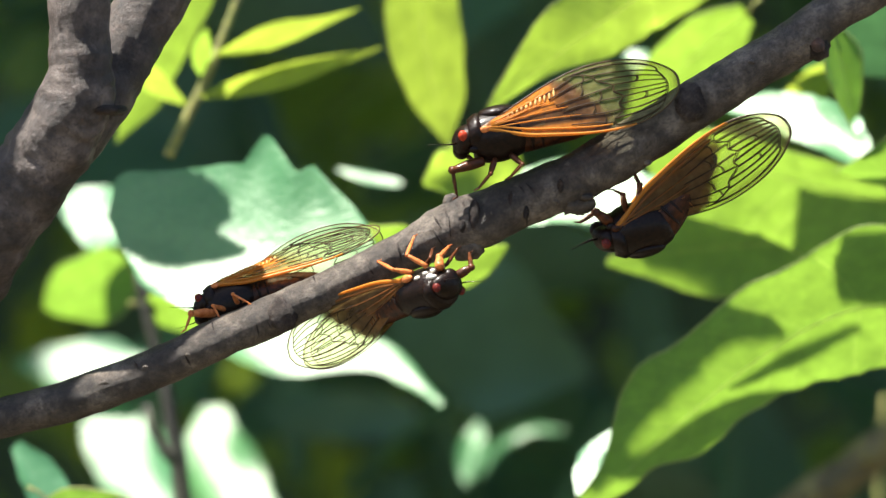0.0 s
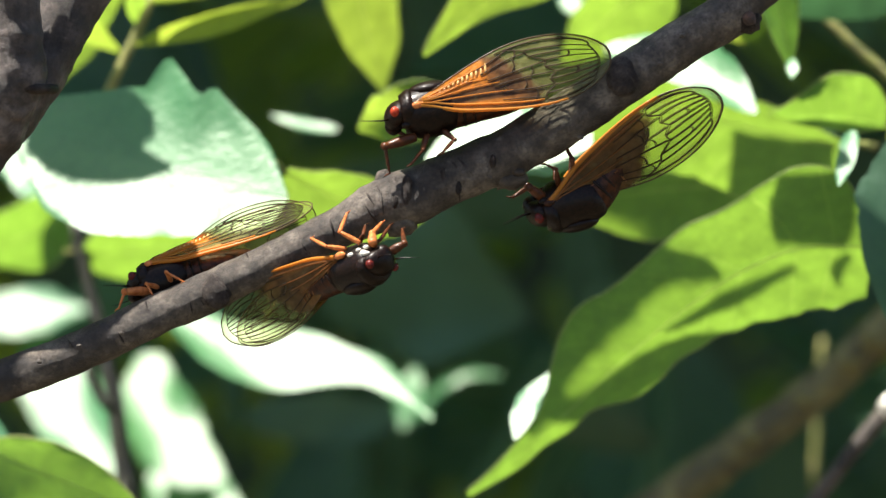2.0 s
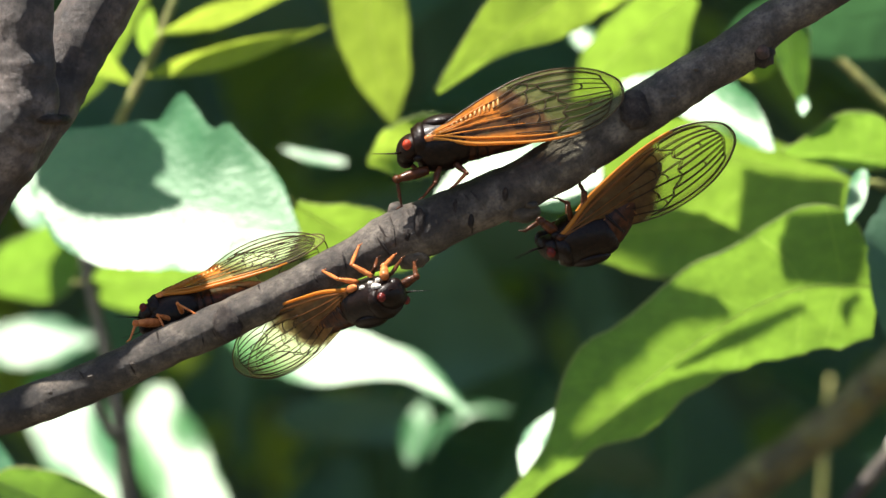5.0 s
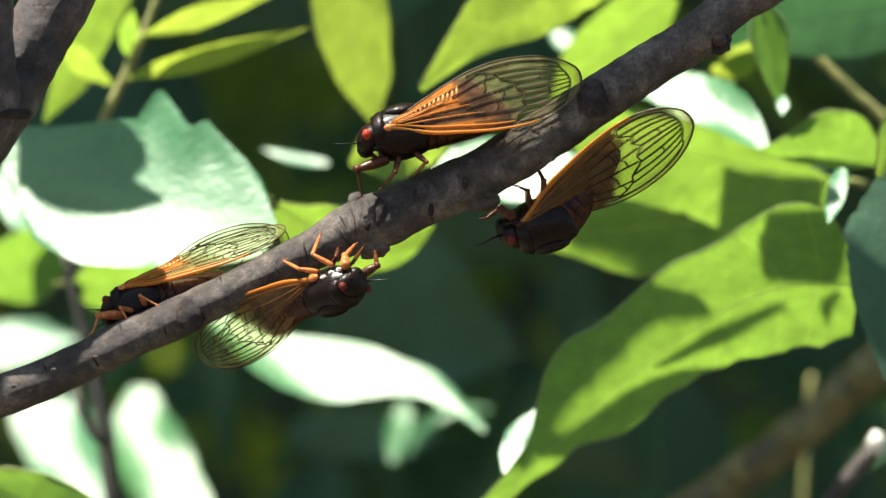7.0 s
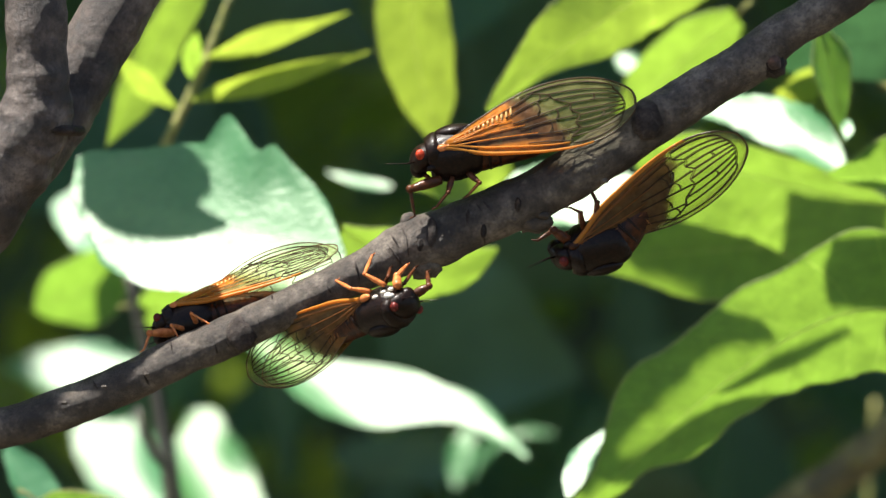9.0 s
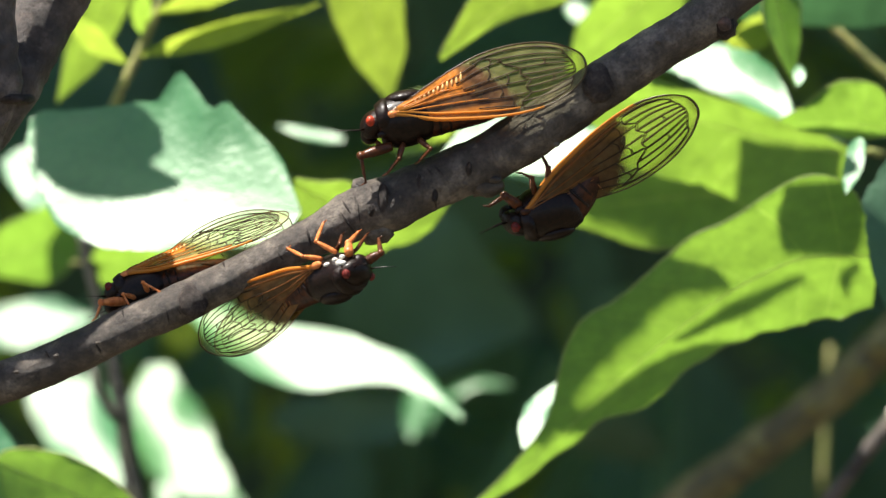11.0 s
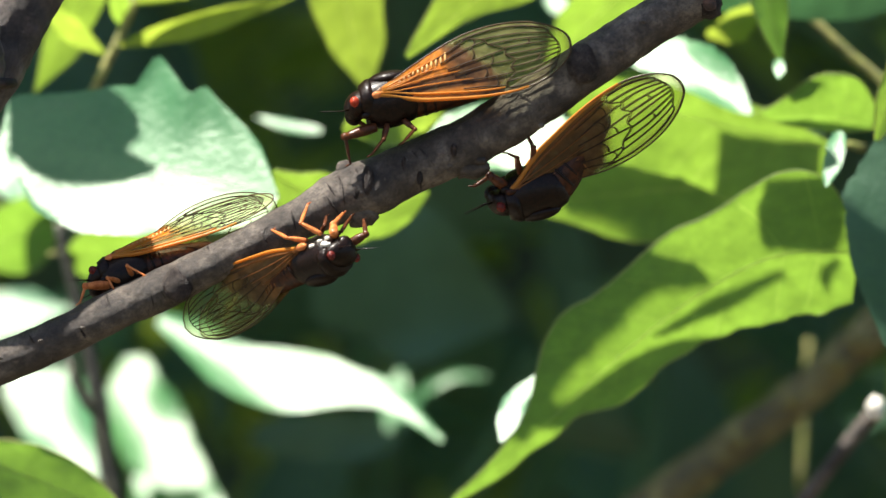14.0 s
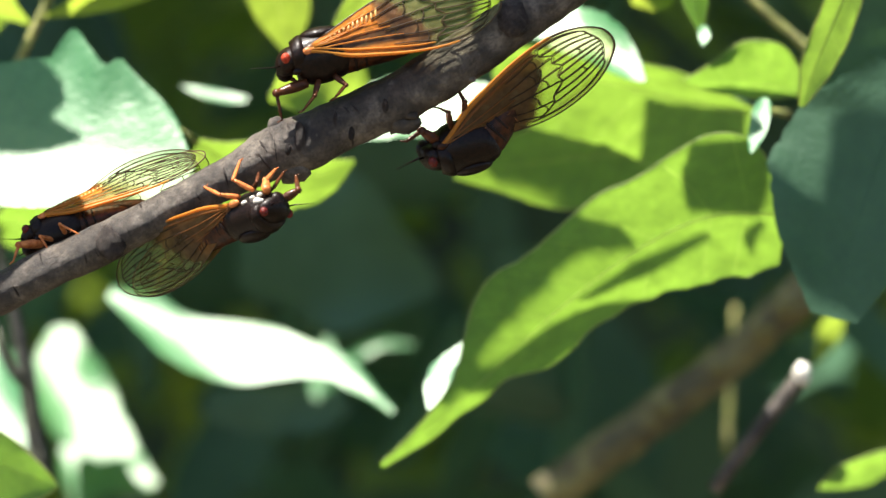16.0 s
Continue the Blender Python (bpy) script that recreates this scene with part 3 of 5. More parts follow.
# ---------- the limb and the branch ----------
limb_tree = stick("tree_limb", [(-0.10469, 0.01200, 1.48200, 0.0080), (-0.09771, 0.01000, 1.49421, 0.0078), (-0.08839, 0.00600, 1.50844, 0.0075), (-0.08169, 0.00300, 1.51806, 0.0074), (-0.07813, 0.00100, 1.52561, 0.0066), (-0.07757, 0.00000, 1.53161, 0.0056), (-0.07765, 0.00000, 1.53860, 0.0054), (-0.07825, 0.00000, 1.57457, 0.0052)],
                  "dark grey-brown forked tree limb with rough bark", "tree limb", LIMB_BARK, 34, 20, 0.11, seed=5)
bm = bmesh.new()
pts = glide([(-0.08076, 0.00600, 1.51656, 0.0058), (-0.07541, 0.00900, 1.52366, 0.0060), (-0.07086, 0.01200, 1.53229, 0.0060), (-0.06538, 0.01400, 1.54246, 0.0060), (-0.04783, 0.01800, 1.57325, 0.0058)], 9)
tube(bm, [Vector(p[:3]) - limb_tree.location for p in pts], [p[3] for p in pts], 20, 0.1, 9)
part("side_limb", bm, LIMB_BARK, limb_tree)
for p, ax, r in (((-0.07639, 0.00200, 1.52329), Vector((0.022, 0.000, 1.000)), 0.0066),):
    scar_on(limb_tree, p, ax, r, 0.0009, "bark_ridge")
stub_on(limb_tree, (-0.08559, 0.00200, 1.52179), (0.0012, 0.0014, 0.0018), LIMB_BARK, name="knot")

branch = stick("branch", [(-0.12070, 0.00600, 1.46162, 0.0036), (-0.10358, 0.00400, 1.46469, 0.0036), (-0.09152, 0.00300, 1.46812, 0.0036), (-0.07848, 0.00200, 1.47174, 0.0037), (-0.06545, 0.00100, 1.47676, 0.0037), (-0.05443, 0.00000, 1.48208, 0.0036), (-0.04393, 0.00000, 1.48667, 0.0036), (-0.03142, 0.00000, 1.49295, 0.0034), (-0.02041, 0.00000, 1.49834, 0.0036), (-0.01240, 0.00000, 1.50264, 0.0045), (-0.00640, 0.00000, 1.50463, 0.0050), (0.00161, 0.00000, 1.50822, 0.0046), (0.01163, 0.00000, 1.51292, 0.0046), (0.02164, 0.00000, 1.51891, 0.0045), (0.03166, 0.00000, 1.52571, 0.0044), (0.04068, 0.00000, 1.53161, 0.0041), (0.04870, 0.00000, 1.53651, 0.0042), (0.05471, 0.00000, 1.54141, 0.0038), (0.06373, 0.00000, 1.54691, 0.0036), (0.08178, 0.00000, 1.55871, 0.0034)],
               "slender grey-brown tree branch with bud scars", "branch", BARK, 34, 15, 0.07, seed=2)
for q, r in (((-0.00769, -0.00460, 1.50540), (0.0007, 0.0005, 0.0019)), ((-0.00129, -0.00420, 1.50778), (0.0004, 0.0005, 0.0014)), ((0.00151, -0.00400, 1.50628), (0.0004, 0.0005, 0.0011)), ((-0.00968, -0.00420, 1.50360), (0.0005, 0.0006, 0.0009)), ((0.00749, -0.00440, 1.51077), (0.0004, 0.0004, 0.0009))):
    stub_on(branch, q, tuple(1.5 * v for v in r), SCAR, name="leaf_scar")
for q, r in (((-0.00694, -0.00200, 1.50796), 0.0011), ((-0.00426, -0.00300, 1.50358), 0.0012), ((-0.00025, -0.00250, 1.50556), 0.001), ((0.00653, -0.00300, 1.50826), 0.0013), ((0.00866, 0.00100, 1.51491), 0.001), ((-0.01445, -0.00300, 1.50079), 0.001), ((0.01204, -0.00250, 1.50895), 0.0012), ((0.02256, -0.00200, 1.51523), 0.0011), ((0.04258, -0.00200, 1.53520), 0.001), ((-0.03342, 0.00000, 1.49426), 0.0008), ((-0.06991, -0.00100, 1.47403), 0.0008)):
    stub_on(branch, q, (r, r, r * 0.7), BARK, name="bark_bump")
rnd = random.Random(8)
ring_at = glide([(-0.07848, 0.00200, 1.47174, 0.0037), (-0.05443, 0.00000, 1.48208, 0.0036), (-0.03142, 0.00000, 1.49295, 0.0034), (-0.02041, 0.00000, 1.49834, 0.0036), (-0.01240, 0.00000, 1.50264, 0.0045), (0.00161, 0.00000, 1.50822, 0.0046), (0.02164, 0.00000, 1.51891, 0.0045), (0.04068, 0.00000, 1.53161, 0.0041)], 12)
for k in range(34):
    i = rnd.choice((rnd.randrange(3, 80), rnd.randrange(46, 62)))
    p, ahead = Vector(ring_at[i][:3]), (Vector(ring_at[i + 1][:3]) - Vector(ring_at[i][:3])).normalized()
    across = ahead.cross(Vector((0, -1, 0))).normalized()
    mid, span, r = rnd.uniform(-1.1, 1.1), rnd.uniform(0.25, 0.7), ring_at[i][3] * 0.985
    slant = rnd.uniform(-0.3, 0.3)
    bm = bmesh.new()
    arc = [mid + span * q / 4 for q in range(-4, 5)]
    tube(bm, [p - branch.location + (across * math.sin(a) + Vector((0, -1, 0)) * math.cos(a)) * r + ahead * slant * r * (a - mid) for a in arc], [0.00022 * (1.15 - abs(q) / 4) for q in range(-4, 5)], 5)
    part("bark_wrinkle", bm, SCAR, branch)
stub_on(branch, (0.01063, 0.00000, 1.50765), (0.0034, 0.0034, 0.0020), BARK, name="swelling")
stub_on(branch, (-0.00872, 0.00000, 1.49992), (0.0030, 0.0036, 0.0026), BARK, name="swelling")
stub_on(branch, (-0.01160, 0.00000, 1.50754), (0.0016, 0.0016, 0.0016), BARK)
knot_on(branch, (-0.04110, -0.00300, 1.48763), (0.0027, 0.0015, 0.0032))
knot_on(branch, (0.03047, -0.00340, 1.52593), (0.0031, 0.0019, 0.0037))
stub_on(branch, (0.05245, -0.00100, 1.53610), (0.0026, 0.0028, 0.0028), SCAR)
stub_on(branch, (0.05270, -0.00340, 1.53629), (0.0013, 0.0008, 0.0013), BUD_BARK)
for q in ((-0.07236, -0.00330, 1.47501), (-0.06537, -0.00340, 1.47789), (-0.05789, -0.00340, 1.48018), (-0.04841, -0.00280, 1.48635), (-0.03593, -0.00280, 1.49203), (-0.02793, -0.00260, 1.49531), (-0.01695, -0.00280, 1.50179), (0.00551, -0.00390, 1.51177), (0.01498, -0.00440, 1.51456), (0.02298, -0.00420, 1.52073), (0.04095, -0.00440, 1.53319), (-0.00199, -0.00410, 1.50828), (0.03695, -0.00440, 1.52821)):
    stub_on(branch, q, (0.0005, 0.0003, 0.00032), BARK, name="lenticel")

# ---------- the four cicadas ----------
c1 = cicada((-0.01164, -0.00150, 1.51852), Vector((-0.980, 0.000, -0.201)), (Vector((-0.201, -0.000, 0.980))), (((-4.6, -4.4), (0.9, -5.0), (1.0, -9.6), 3.4, 3.2), ((-6.6, -4.4), (-5.4, -6.8), (-3.0, -8.8), 4.2, 3.8), ((-9.4, -4.2), (-11.0, -6.2), (-8.6, -8.0), 4.2, 3.8)),
            "black cicada with red eyes and amber wings atop the branch", DARK_LEG, 1.03)
c2 = cicada((0.01380, 0.00200, 1.50070), (-0.966, 0, -0.26), (0.26, 0, -0.966), (((-3.6, -2.6), (-1.6, -5.0), (1.4, -4.0), 4.2, 3.0), ((-6.5, -3.8), (-6.8, -6.8), (-5.4, -8.0), 4.4, 3.0), ((-9.0, -4.0), (-10.0, -7.8), (-9.4, -10.4), 4.4, 3.0)),
            "black cicada hanging head down below the branch, brown wings folded", DARK_LEG, 1.04, gold=0.12, dense=0.9, eye=SHADED_EYE, wing_pitch=-20, wing_shift=(1.6, -2.5))
c3 = cicada((-0.05711, 0.00700, 1.48749), (-0.948, 0, -0.317), (-0.317, 0.6, 0.948), (((-4.0, -3.0), (0.4, -3.2), (2.4, -6.6), 5.2, 5.8), ((-6.4, -3.2), (-4.2, -3.6), (-4.8, -7.2), 6.2, 6.4), ((-9.0, -3.0), (-8.6, -2.6), (-11.6, -6.4), 6.4, 6.6)),
            "dark cicada with orange wing edges resting behind the branch", LEG, 0.9, gold=1.3, dense=0.2, eye=SHADED_EYE, far_wing=0.6, wing_roll=16, wing_pitch=1, wing_shift=(0, 1.0))
c4 = cicada((-0.01090, -0.01500, 1.49340), (0.94, -0.8, 0.342), (0.342, -0.4, -0.94), (((-1.5, -3.5), (-2.6, -6.1), (-5.6, -9.5), 0.6, -6.4), ((-4.5, -4.5), (-7.3, -7.4), (-10.3, -12.4), 4.7, -2.0), ((-8.2, -4.2), (-10.4, -5.2), (-16.8, -8.7), 5.8, 2.2)),
            "black cicada with bright orange legs clinging below the branch", LEG, 0.9, True, 0.2, 0.85, SHADED_EYE, wing_pitch=9, wing_shift=(-2.9, -3.9), far_wing=0.5, stout=1.7,
            far_legs=(((-1.6, -2.2), (1.2, -3.4), (-2.0, -7.3), 4.0, 8.0), ((-5.2, -4.8), (-3.7, -5.2), (-4.9, -8.9), 2.7, 8.0), ((-8.9, -5.8), (-6.5, -7.0), (-8.5, -9.6), 1.3, 4.8)))

# ---------- leaves seen behind ----------
BIG = leaf(face=(0.05, -0.75, -0.5), fold=-0.12, wave=0.1, lobe=0.02, teeth=0.05, petiole=(0.10436, 0.16, 1.4935), rib=0.0007, seed=3, ribs=9,
           label="large bright green leaf seen from below, folded along its midrib",
           spine=((0.08425, 0.15780, 1.49363), (0.07057, 0.15679, 1.49378), (0.05804, 0.15942, 1.48858), (0.04692, 0.16394, 1.48069), (0.03654, 0.16924, 1.47169), (0.02656, 0.17497, 1.46210), (0.01630, 0.18057, 1.45268), (0.00537, 0.18565, 1.44396)), halves=((0.0101, 0.0122, 0.0125, 0.0129, 0.0122, 0.0110, 0.0099, 0.0089, 0.0082, 0.0089, 0.0071, 0.0032, 0.0034, 0.0022, 0.0025, 0.0018, 0.0009), (0.0023, 0.0130, 0.0156, 0.0136, 0.0122, 0.0131, 0.0124, 0.0119, 0.0120, 0.0131, 0.0120, 0.0085, 0.0045, 0.0028, 0.0017, 0.0009, 0.0004)))
LIT = leaf(face=(-0.22, -0.8, 0.52), mat=WAXY, fold=0.13, wave=0.06, lobe=0.0, teeth=0.03, petiole=(-0.05015, 0.25, 1.5078), seed=2,
           label="broad pale waxy leaf with a notched margin, glaring in the sun",
           spine=((-0.02991, 0.16820, 1.50385), (-0.04799, 0.17608, 1.50833), (-0.06623, 0.18403, 1.51284), (-0.08477, 0.19171, 1.51682)), halves=((0.0002, 0.0060, 0.0070, 0.0080, 0.0089, 0.0099, 0.0109, 0.0118, 0.0126, 0.0131, 0.0137, 0.0142, 0.0148, 0.0153, 0.0157, 0.0159, 0.0162, 0.0165, 0.0168, 0.0170, 0.0166, 0.0162, 0.0157, 0.0154, 0.0149, 0.0138, 0.0116, 0.0095, 0.0072, 0.0044, 0.0022), (0.0001, 0.0030, 0.0059, 0.0085, 0.0100, 0.0115, 0.0125, 0.0135, 0.0145, 0.0156, 0.0167, 0.0145, 0.0151, 0.0167, 0.0182, 0.0196, 0.0180, 0.0136, 0.0130, 0.0125, 0.0119, 0.0113, 0.0107, 0.0101, 0.0096, 0.0092, 0.0087, 0.0082, 0.0078, 0.0073, 0.0054)))
TOP = leaf(face=(0.1, -0.8, -0.45), fold=-0.12, wave=0.2, lobe=0.03, teeth=0.05, seed=4, label="bright green leaf with wavy margin, lit from behind",
           spine=((0.03775, 0.18423, 1.56191), (0.02957, 0.18650, 1.55606), (0.02129, 0.18870, 1.55032), (0.01314, 0.19103, 1.54435), (0.00523, 0.19360, 1.53803), (-0.00264, 0.19623, 1.53160)), halves=((0.0081, 0.0092, 0.0092, 0.0080, 0.0063, 0.0036, 0.0019, 0.0013, 0.0006), (0.0023, 0.0061, 0.0085, 0.0087, 0.0084, 0.0077, 0.0058, 0.0033, 0.0005)))
leaf(face=(0.25, -0.8, -0.4), fold=0.1, seed=5, label="hanging yellow-green leaf lit from behind",
            spine=((-0.01484, 0.28899, 1.56588), (-0.01504, 0.29315, 1.55742), (-0.01490, 0.29744, 1.54894), (-0.01323, 0.30215, 1.54055), (-0.01113, 0.30698, 1.53221), (-0.00875, 0.31189, 1.52388)), halves=((0.0060, 0.0067, 0.0074, 0.0077, 0.0079, 0.0073, 0.0066, 0.0033, 0.0000), (0.0048, 0.0066, 0.0084, 0.0079, 0.0074, 0.0064, 0.0054, 0.0027, 0.0000)))
leaf(face=(0.3, -0.7, -0.4), fold=0.1, seed=6, label="light green leaf behind the limb",
              spine=((-0.05840, 0.29286, 1.56558), (-0.06283, 0.29562, 1.55742), (-0.06715, 0.29848, 1.54918), (-0.07131, 0.30147, 1.54082), (-0.07558, 0.30441, 1.53249), (-0.07991, 0.30732, 1.52414)), halves=((0.0024, 0.0032, 0.0041, 0.0044, 0.0048, 0.0044, 0.0041, 0.0020, 0.0000), (0.0012, 0.0024, 0.0036, 0.0040, 0.0043, 0.0040, 0.0036, 0.0018, 0.0000)))
leaf(face=(0, -0.8, -0.3), mat=YOUNG, fold=0.15, wave=0.3, lobe=0.06, teeth=0.1, seed=7, label="small bright yellow-green leaf",
             spine=((0.00396, 0.21871, 1.52417), (-0.00268, 0.21949, 1.52209), (-0.00914, 0.22044, 1.51954), (-0.01550, 0.22150, 1.51671)), halves=((0.0034, 0.0052, 0.0069, 0.0066, 0.0063, 0.0054, 0.0046, 0.0026, 0.0006), (0.0011, 0.0026, 0.0040, 0.0049, 0.0057, 0.0054, 0.0052, 0.0029, 0.0006)))
leaf(face=(-0.24, -0.69, 0.68), mat=WAXY, teeth=0.15, seed=8, label="narrow pale leaf shining in the sun",
                spine=((-0.01798, 0.39607, 1.51571), (-0.02308, 0.39845, 1.51633), (-0.02809, 0.40136, 1.51751), (-0.03307, 0.40443, 1.51887)), halves=((0.0005, 0.0009, 0.0013, 0.0013, 0.0014, 0.0011, 0.0008, 0.0004, 0.0000), (0.0004, 0.0007, 0.0010, 0.0010, 0.0010, 0.0008, 0.0006, 0.0003, 0.0000)))
leaf(face=(0.1, -0.7, -0.5), fold=0.1, wave=0.15, teeth=0.06, seed=9, label="yellow-green leaf behind the branch",
           spine=((-0.03022, 0.20418, 1.50834), (-0.02278, 0.20825, 1.50413), (-0.01469, 0.21113, 1.50172), (-0.00634, 0.21242, 1.50158), (0.00166, 0.21147, 1.50451)), halves=((0.0011, 0.0031, 0.0051, 0.0054, 0.0057, 0.0051, 0.0046, 0.0024, 0.0002), (0.0023, 0.0051, 0.0080, 0.0083, 0.0085, 0.0071, 0.0057, 0.0030, 0.0002)))
leaf(face=(0, -0.65, -0.6), fold=0.1, wave=0.12, teeth=0.04, seed=10, rib=0.0008, label="broad sunlit yellow-green leaf, seen from below",
            spine=((0.08556, 0.24548, 1.51294), (0.07455, 0.24351, 1.51507), (0.06360, 0.24136, 1.51740), (0.05276, 0.23886, 1.52011), (0.04193, 0.23643, 1.52274), (0.03109, 0.23427, 1.52508)), halves=((0.0102, 0.0140, 0.0146, 0.0150, 0.0138, 0.0121, 0.0112, 0.0110, 0.0111, 0.0109, 0.0037), (0.0007, 0.0027, 0.0043, 0.0051, 0.0055, 0.0058, 0.0065, 0.0068, 0.0065, 0.0041, 0.0006)))
leaf(face=(0.05, -0.8, -0.4), fold=0.1, teeth=0.05, seed=11, label="dull green shaded leaf",
              spine=((0.06784, 0.27028, 1.50547), (0.05674, 0.27008, 1.50449), (0.04564, 0.26991, 1.50345), (0.03458, 0.26985, 1.50219), (0.02362, 0.27010, 1.50031)), halves=((0.0024, 0.0064, 0.0091, 0.0099, 0.0094, 0.0084, 0.0062, 0.0035, 0.0006), (0.0024, 0.0060, 0.0084, 0.0088, 0.0086, 0.0078, 0.0056, 0.0032, 0.0006)))
leaf(face=(0, -0.6, -0.7), fold=-0.3, wave=0.1, seed=12, label="yellow-green leaf folded along its midrib",
              spine=((0.09063, 0.20160, 1.51784), (0.08466, 0.20046, 1.51882), (0.07869, 0.19984, 1.51935), (0.07271, 0.19948, 1.51966), (0.06674, 0.19897, 1.52010)), halves=((0.0009, 0.0020, 0.0029, 0.0033, 0.0032, 0.0028, 0.0021, 0.0011, 0.0000), (0.0025, 0.0059, 0.0079, 0.0077, 0.0066, 0.0051, 0.0034, 0.0017, 0.0000)))
GLARE = leaf(face=(-0.24, -0.69, 0.68), mat=WAXY, fold=0.12, wave=0.25, teeth=0.08, seed=13, label="pale waxy leaf glaring in the sun",
             spine=((0.03484, 0.22981, 1.53277), (0.04334, 0.22655, 1.53245), (0.05104, 0.22082, 1.52937), (0.05809, 0.21414, 1.52507), (0.06467, 0.20701, 1.52016)), halves=((0.0011, 0.0029, 0.0044, 0.0055, 0.0060, 0.0062, 0.0054, 0.0034, 0.0005), (0.0011, 0.0024, 0.0033, 0.0036, 0.0038, 0.0038, 0.0036, 0.0023, 0.0003)))
leaf(face=(-0.24, -0.69, 0.68), mat=WAXY, fold=0.05, teeth=0.08, seed=31, label="pale waxy leaf behind the branch, glaring in the sun",
            spine=((0.03106, 0.19409, 1.51234), (0.02001, 0.19857, 1.51299), (0.00887, 0.20253, 1.51307), (-0.00188, 0.20325, 1.51001)), halves=((0.0011, 0.0029, 0.0048, 0.0048, 0.0048, 0.0045, 0.0043, 0.0027, 0.0011), (0.0057, 0.0074, 0.0091, 0.0091, 0.0091, 0.0079, 0.0068, 0.0040, 0.0011)))
leaf(face=(-0.24, -0.69, 0.68), mat=WAXY, fold=0.1, seed=32, label="small pale leaf edge shining behind a larger leaf",
            spine=((0.02303, 0.19448, 1.46826), (0.01955, 0.19195, 1.46447), (0.01716, 0.18844, 1.46007), (0.01524, 0.18453, 1.45542)), halves=((0.0005, 0.0010, 0.0016, 0.0019, 0.0023, 0.0020, 0.0018, 0.0011, 0.0003), (0.0005, 0.0009, 0.0014, 0.0019, 0.0025, 0.0024, 0.0023, 0.0013, 0.0003)))
leaf((0.08069, 0.15500, 1.51709), (0.07688, 0.14490, 1.50617), (-0.24, -0.69, 0.68), 0.0018, 0.0018, WAXY, label="narrow pale leaf shining beside the shaded leaf", seed=33)
leaf((0.03186, 0.40000, 1.54460), (0.03989, 0.39470, 1.54202), (-0.24, -0.69, 0.68), 0.0022, 0.0022, WAXY, label="tiny pale leaf catching the sun", seed=34)
leaf(face=(0.1, -0.6, -0.6), fold=0.1, teeth=0.06, seed=35, label="yellow-green leaf lit from behind",
                 spine=((0.05370, 0.29120, 1.55290), (0.04514, 0.29673, 1.54594), (0.03709, 0.30299, 1.53834), (0.02930, 0.30968, 1.53036)), halves=((0.0024, 0.0054, 0.0084, 0.0087, 0.0090, 0.0075, 0.0060, 0.0032, 0.0004), (0.0024, 0.0048, 0.0072, 0.0075, 0.0078, 0.0069, 0.0060, 0.0032, 0.0004)))
CURL = leaf(face=(0.3, -0.9, -0.1), fold=0.25, seed=14, label="narrow green leaf with a curled tip",
            spine=((0.06610, 0.19285, 1.54926), (0.06755, 0.19395, 1.54373), (0.06892, 0.19502, 1.53816), (0.07018, 0.19606, 1.53257), (0.07140, 0.19709, 1.52696)), halves=((0.0016, 0.0033, 0.0041, 0.0037, 0.0031, 0.0023, 0.0013, 0.0006, 0.0000), (0.0014, 0.0026, 0.0035, 0.0038, 0.0034, 0.0027, 0.0016, 0.0007, 0.0000)))
leaf((0.07091, 0.18900, 1.53118), (0.07038, 0.18550, 1.52713), (-0.24, -0.69, 0.68), 0.0012, 0.0012, WAXY, label="small pale leaf tip shining in the sun", seed=36)
leaf(face=(0, -0.6, -0.6), mat=YOUNG, teeth=0.08, seed=37, label="small yellow-green leaf lit from behind",
              spine=((0.07177, 0.25649, 1.54245), (0.06825, 0.25903, 1.53991), (0.06450, 0.26121, 1.53773), (0.06042, 0.26286, 1.53608)), halves=((0.0007, 0.0016, 0.0026, 0.0031, 0.0035, 0.0031, 0.0026, 0.0016, 0.0006), (0.0007, 0.0015, 0.0023, 0.0028, 0.0033, 0.0028, 0.0023, 0.0015, 0.0006)))
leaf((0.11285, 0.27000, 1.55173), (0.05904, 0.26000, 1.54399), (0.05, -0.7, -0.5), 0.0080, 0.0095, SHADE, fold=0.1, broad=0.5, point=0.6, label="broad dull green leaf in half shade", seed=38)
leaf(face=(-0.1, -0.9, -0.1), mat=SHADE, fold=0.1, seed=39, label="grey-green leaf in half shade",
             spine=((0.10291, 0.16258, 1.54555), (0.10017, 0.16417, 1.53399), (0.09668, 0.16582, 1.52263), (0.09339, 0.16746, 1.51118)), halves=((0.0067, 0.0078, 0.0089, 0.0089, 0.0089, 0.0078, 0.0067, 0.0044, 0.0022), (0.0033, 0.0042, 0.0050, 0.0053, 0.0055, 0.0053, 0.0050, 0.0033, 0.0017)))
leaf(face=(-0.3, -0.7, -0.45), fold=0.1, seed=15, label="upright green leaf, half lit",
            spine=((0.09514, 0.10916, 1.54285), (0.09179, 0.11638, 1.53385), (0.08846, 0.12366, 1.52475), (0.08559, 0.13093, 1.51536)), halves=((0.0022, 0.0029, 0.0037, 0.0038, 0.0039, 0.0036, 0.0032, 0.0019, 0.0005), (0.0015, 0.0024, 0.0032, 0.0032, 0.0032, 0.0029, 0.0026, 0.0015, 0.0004)))
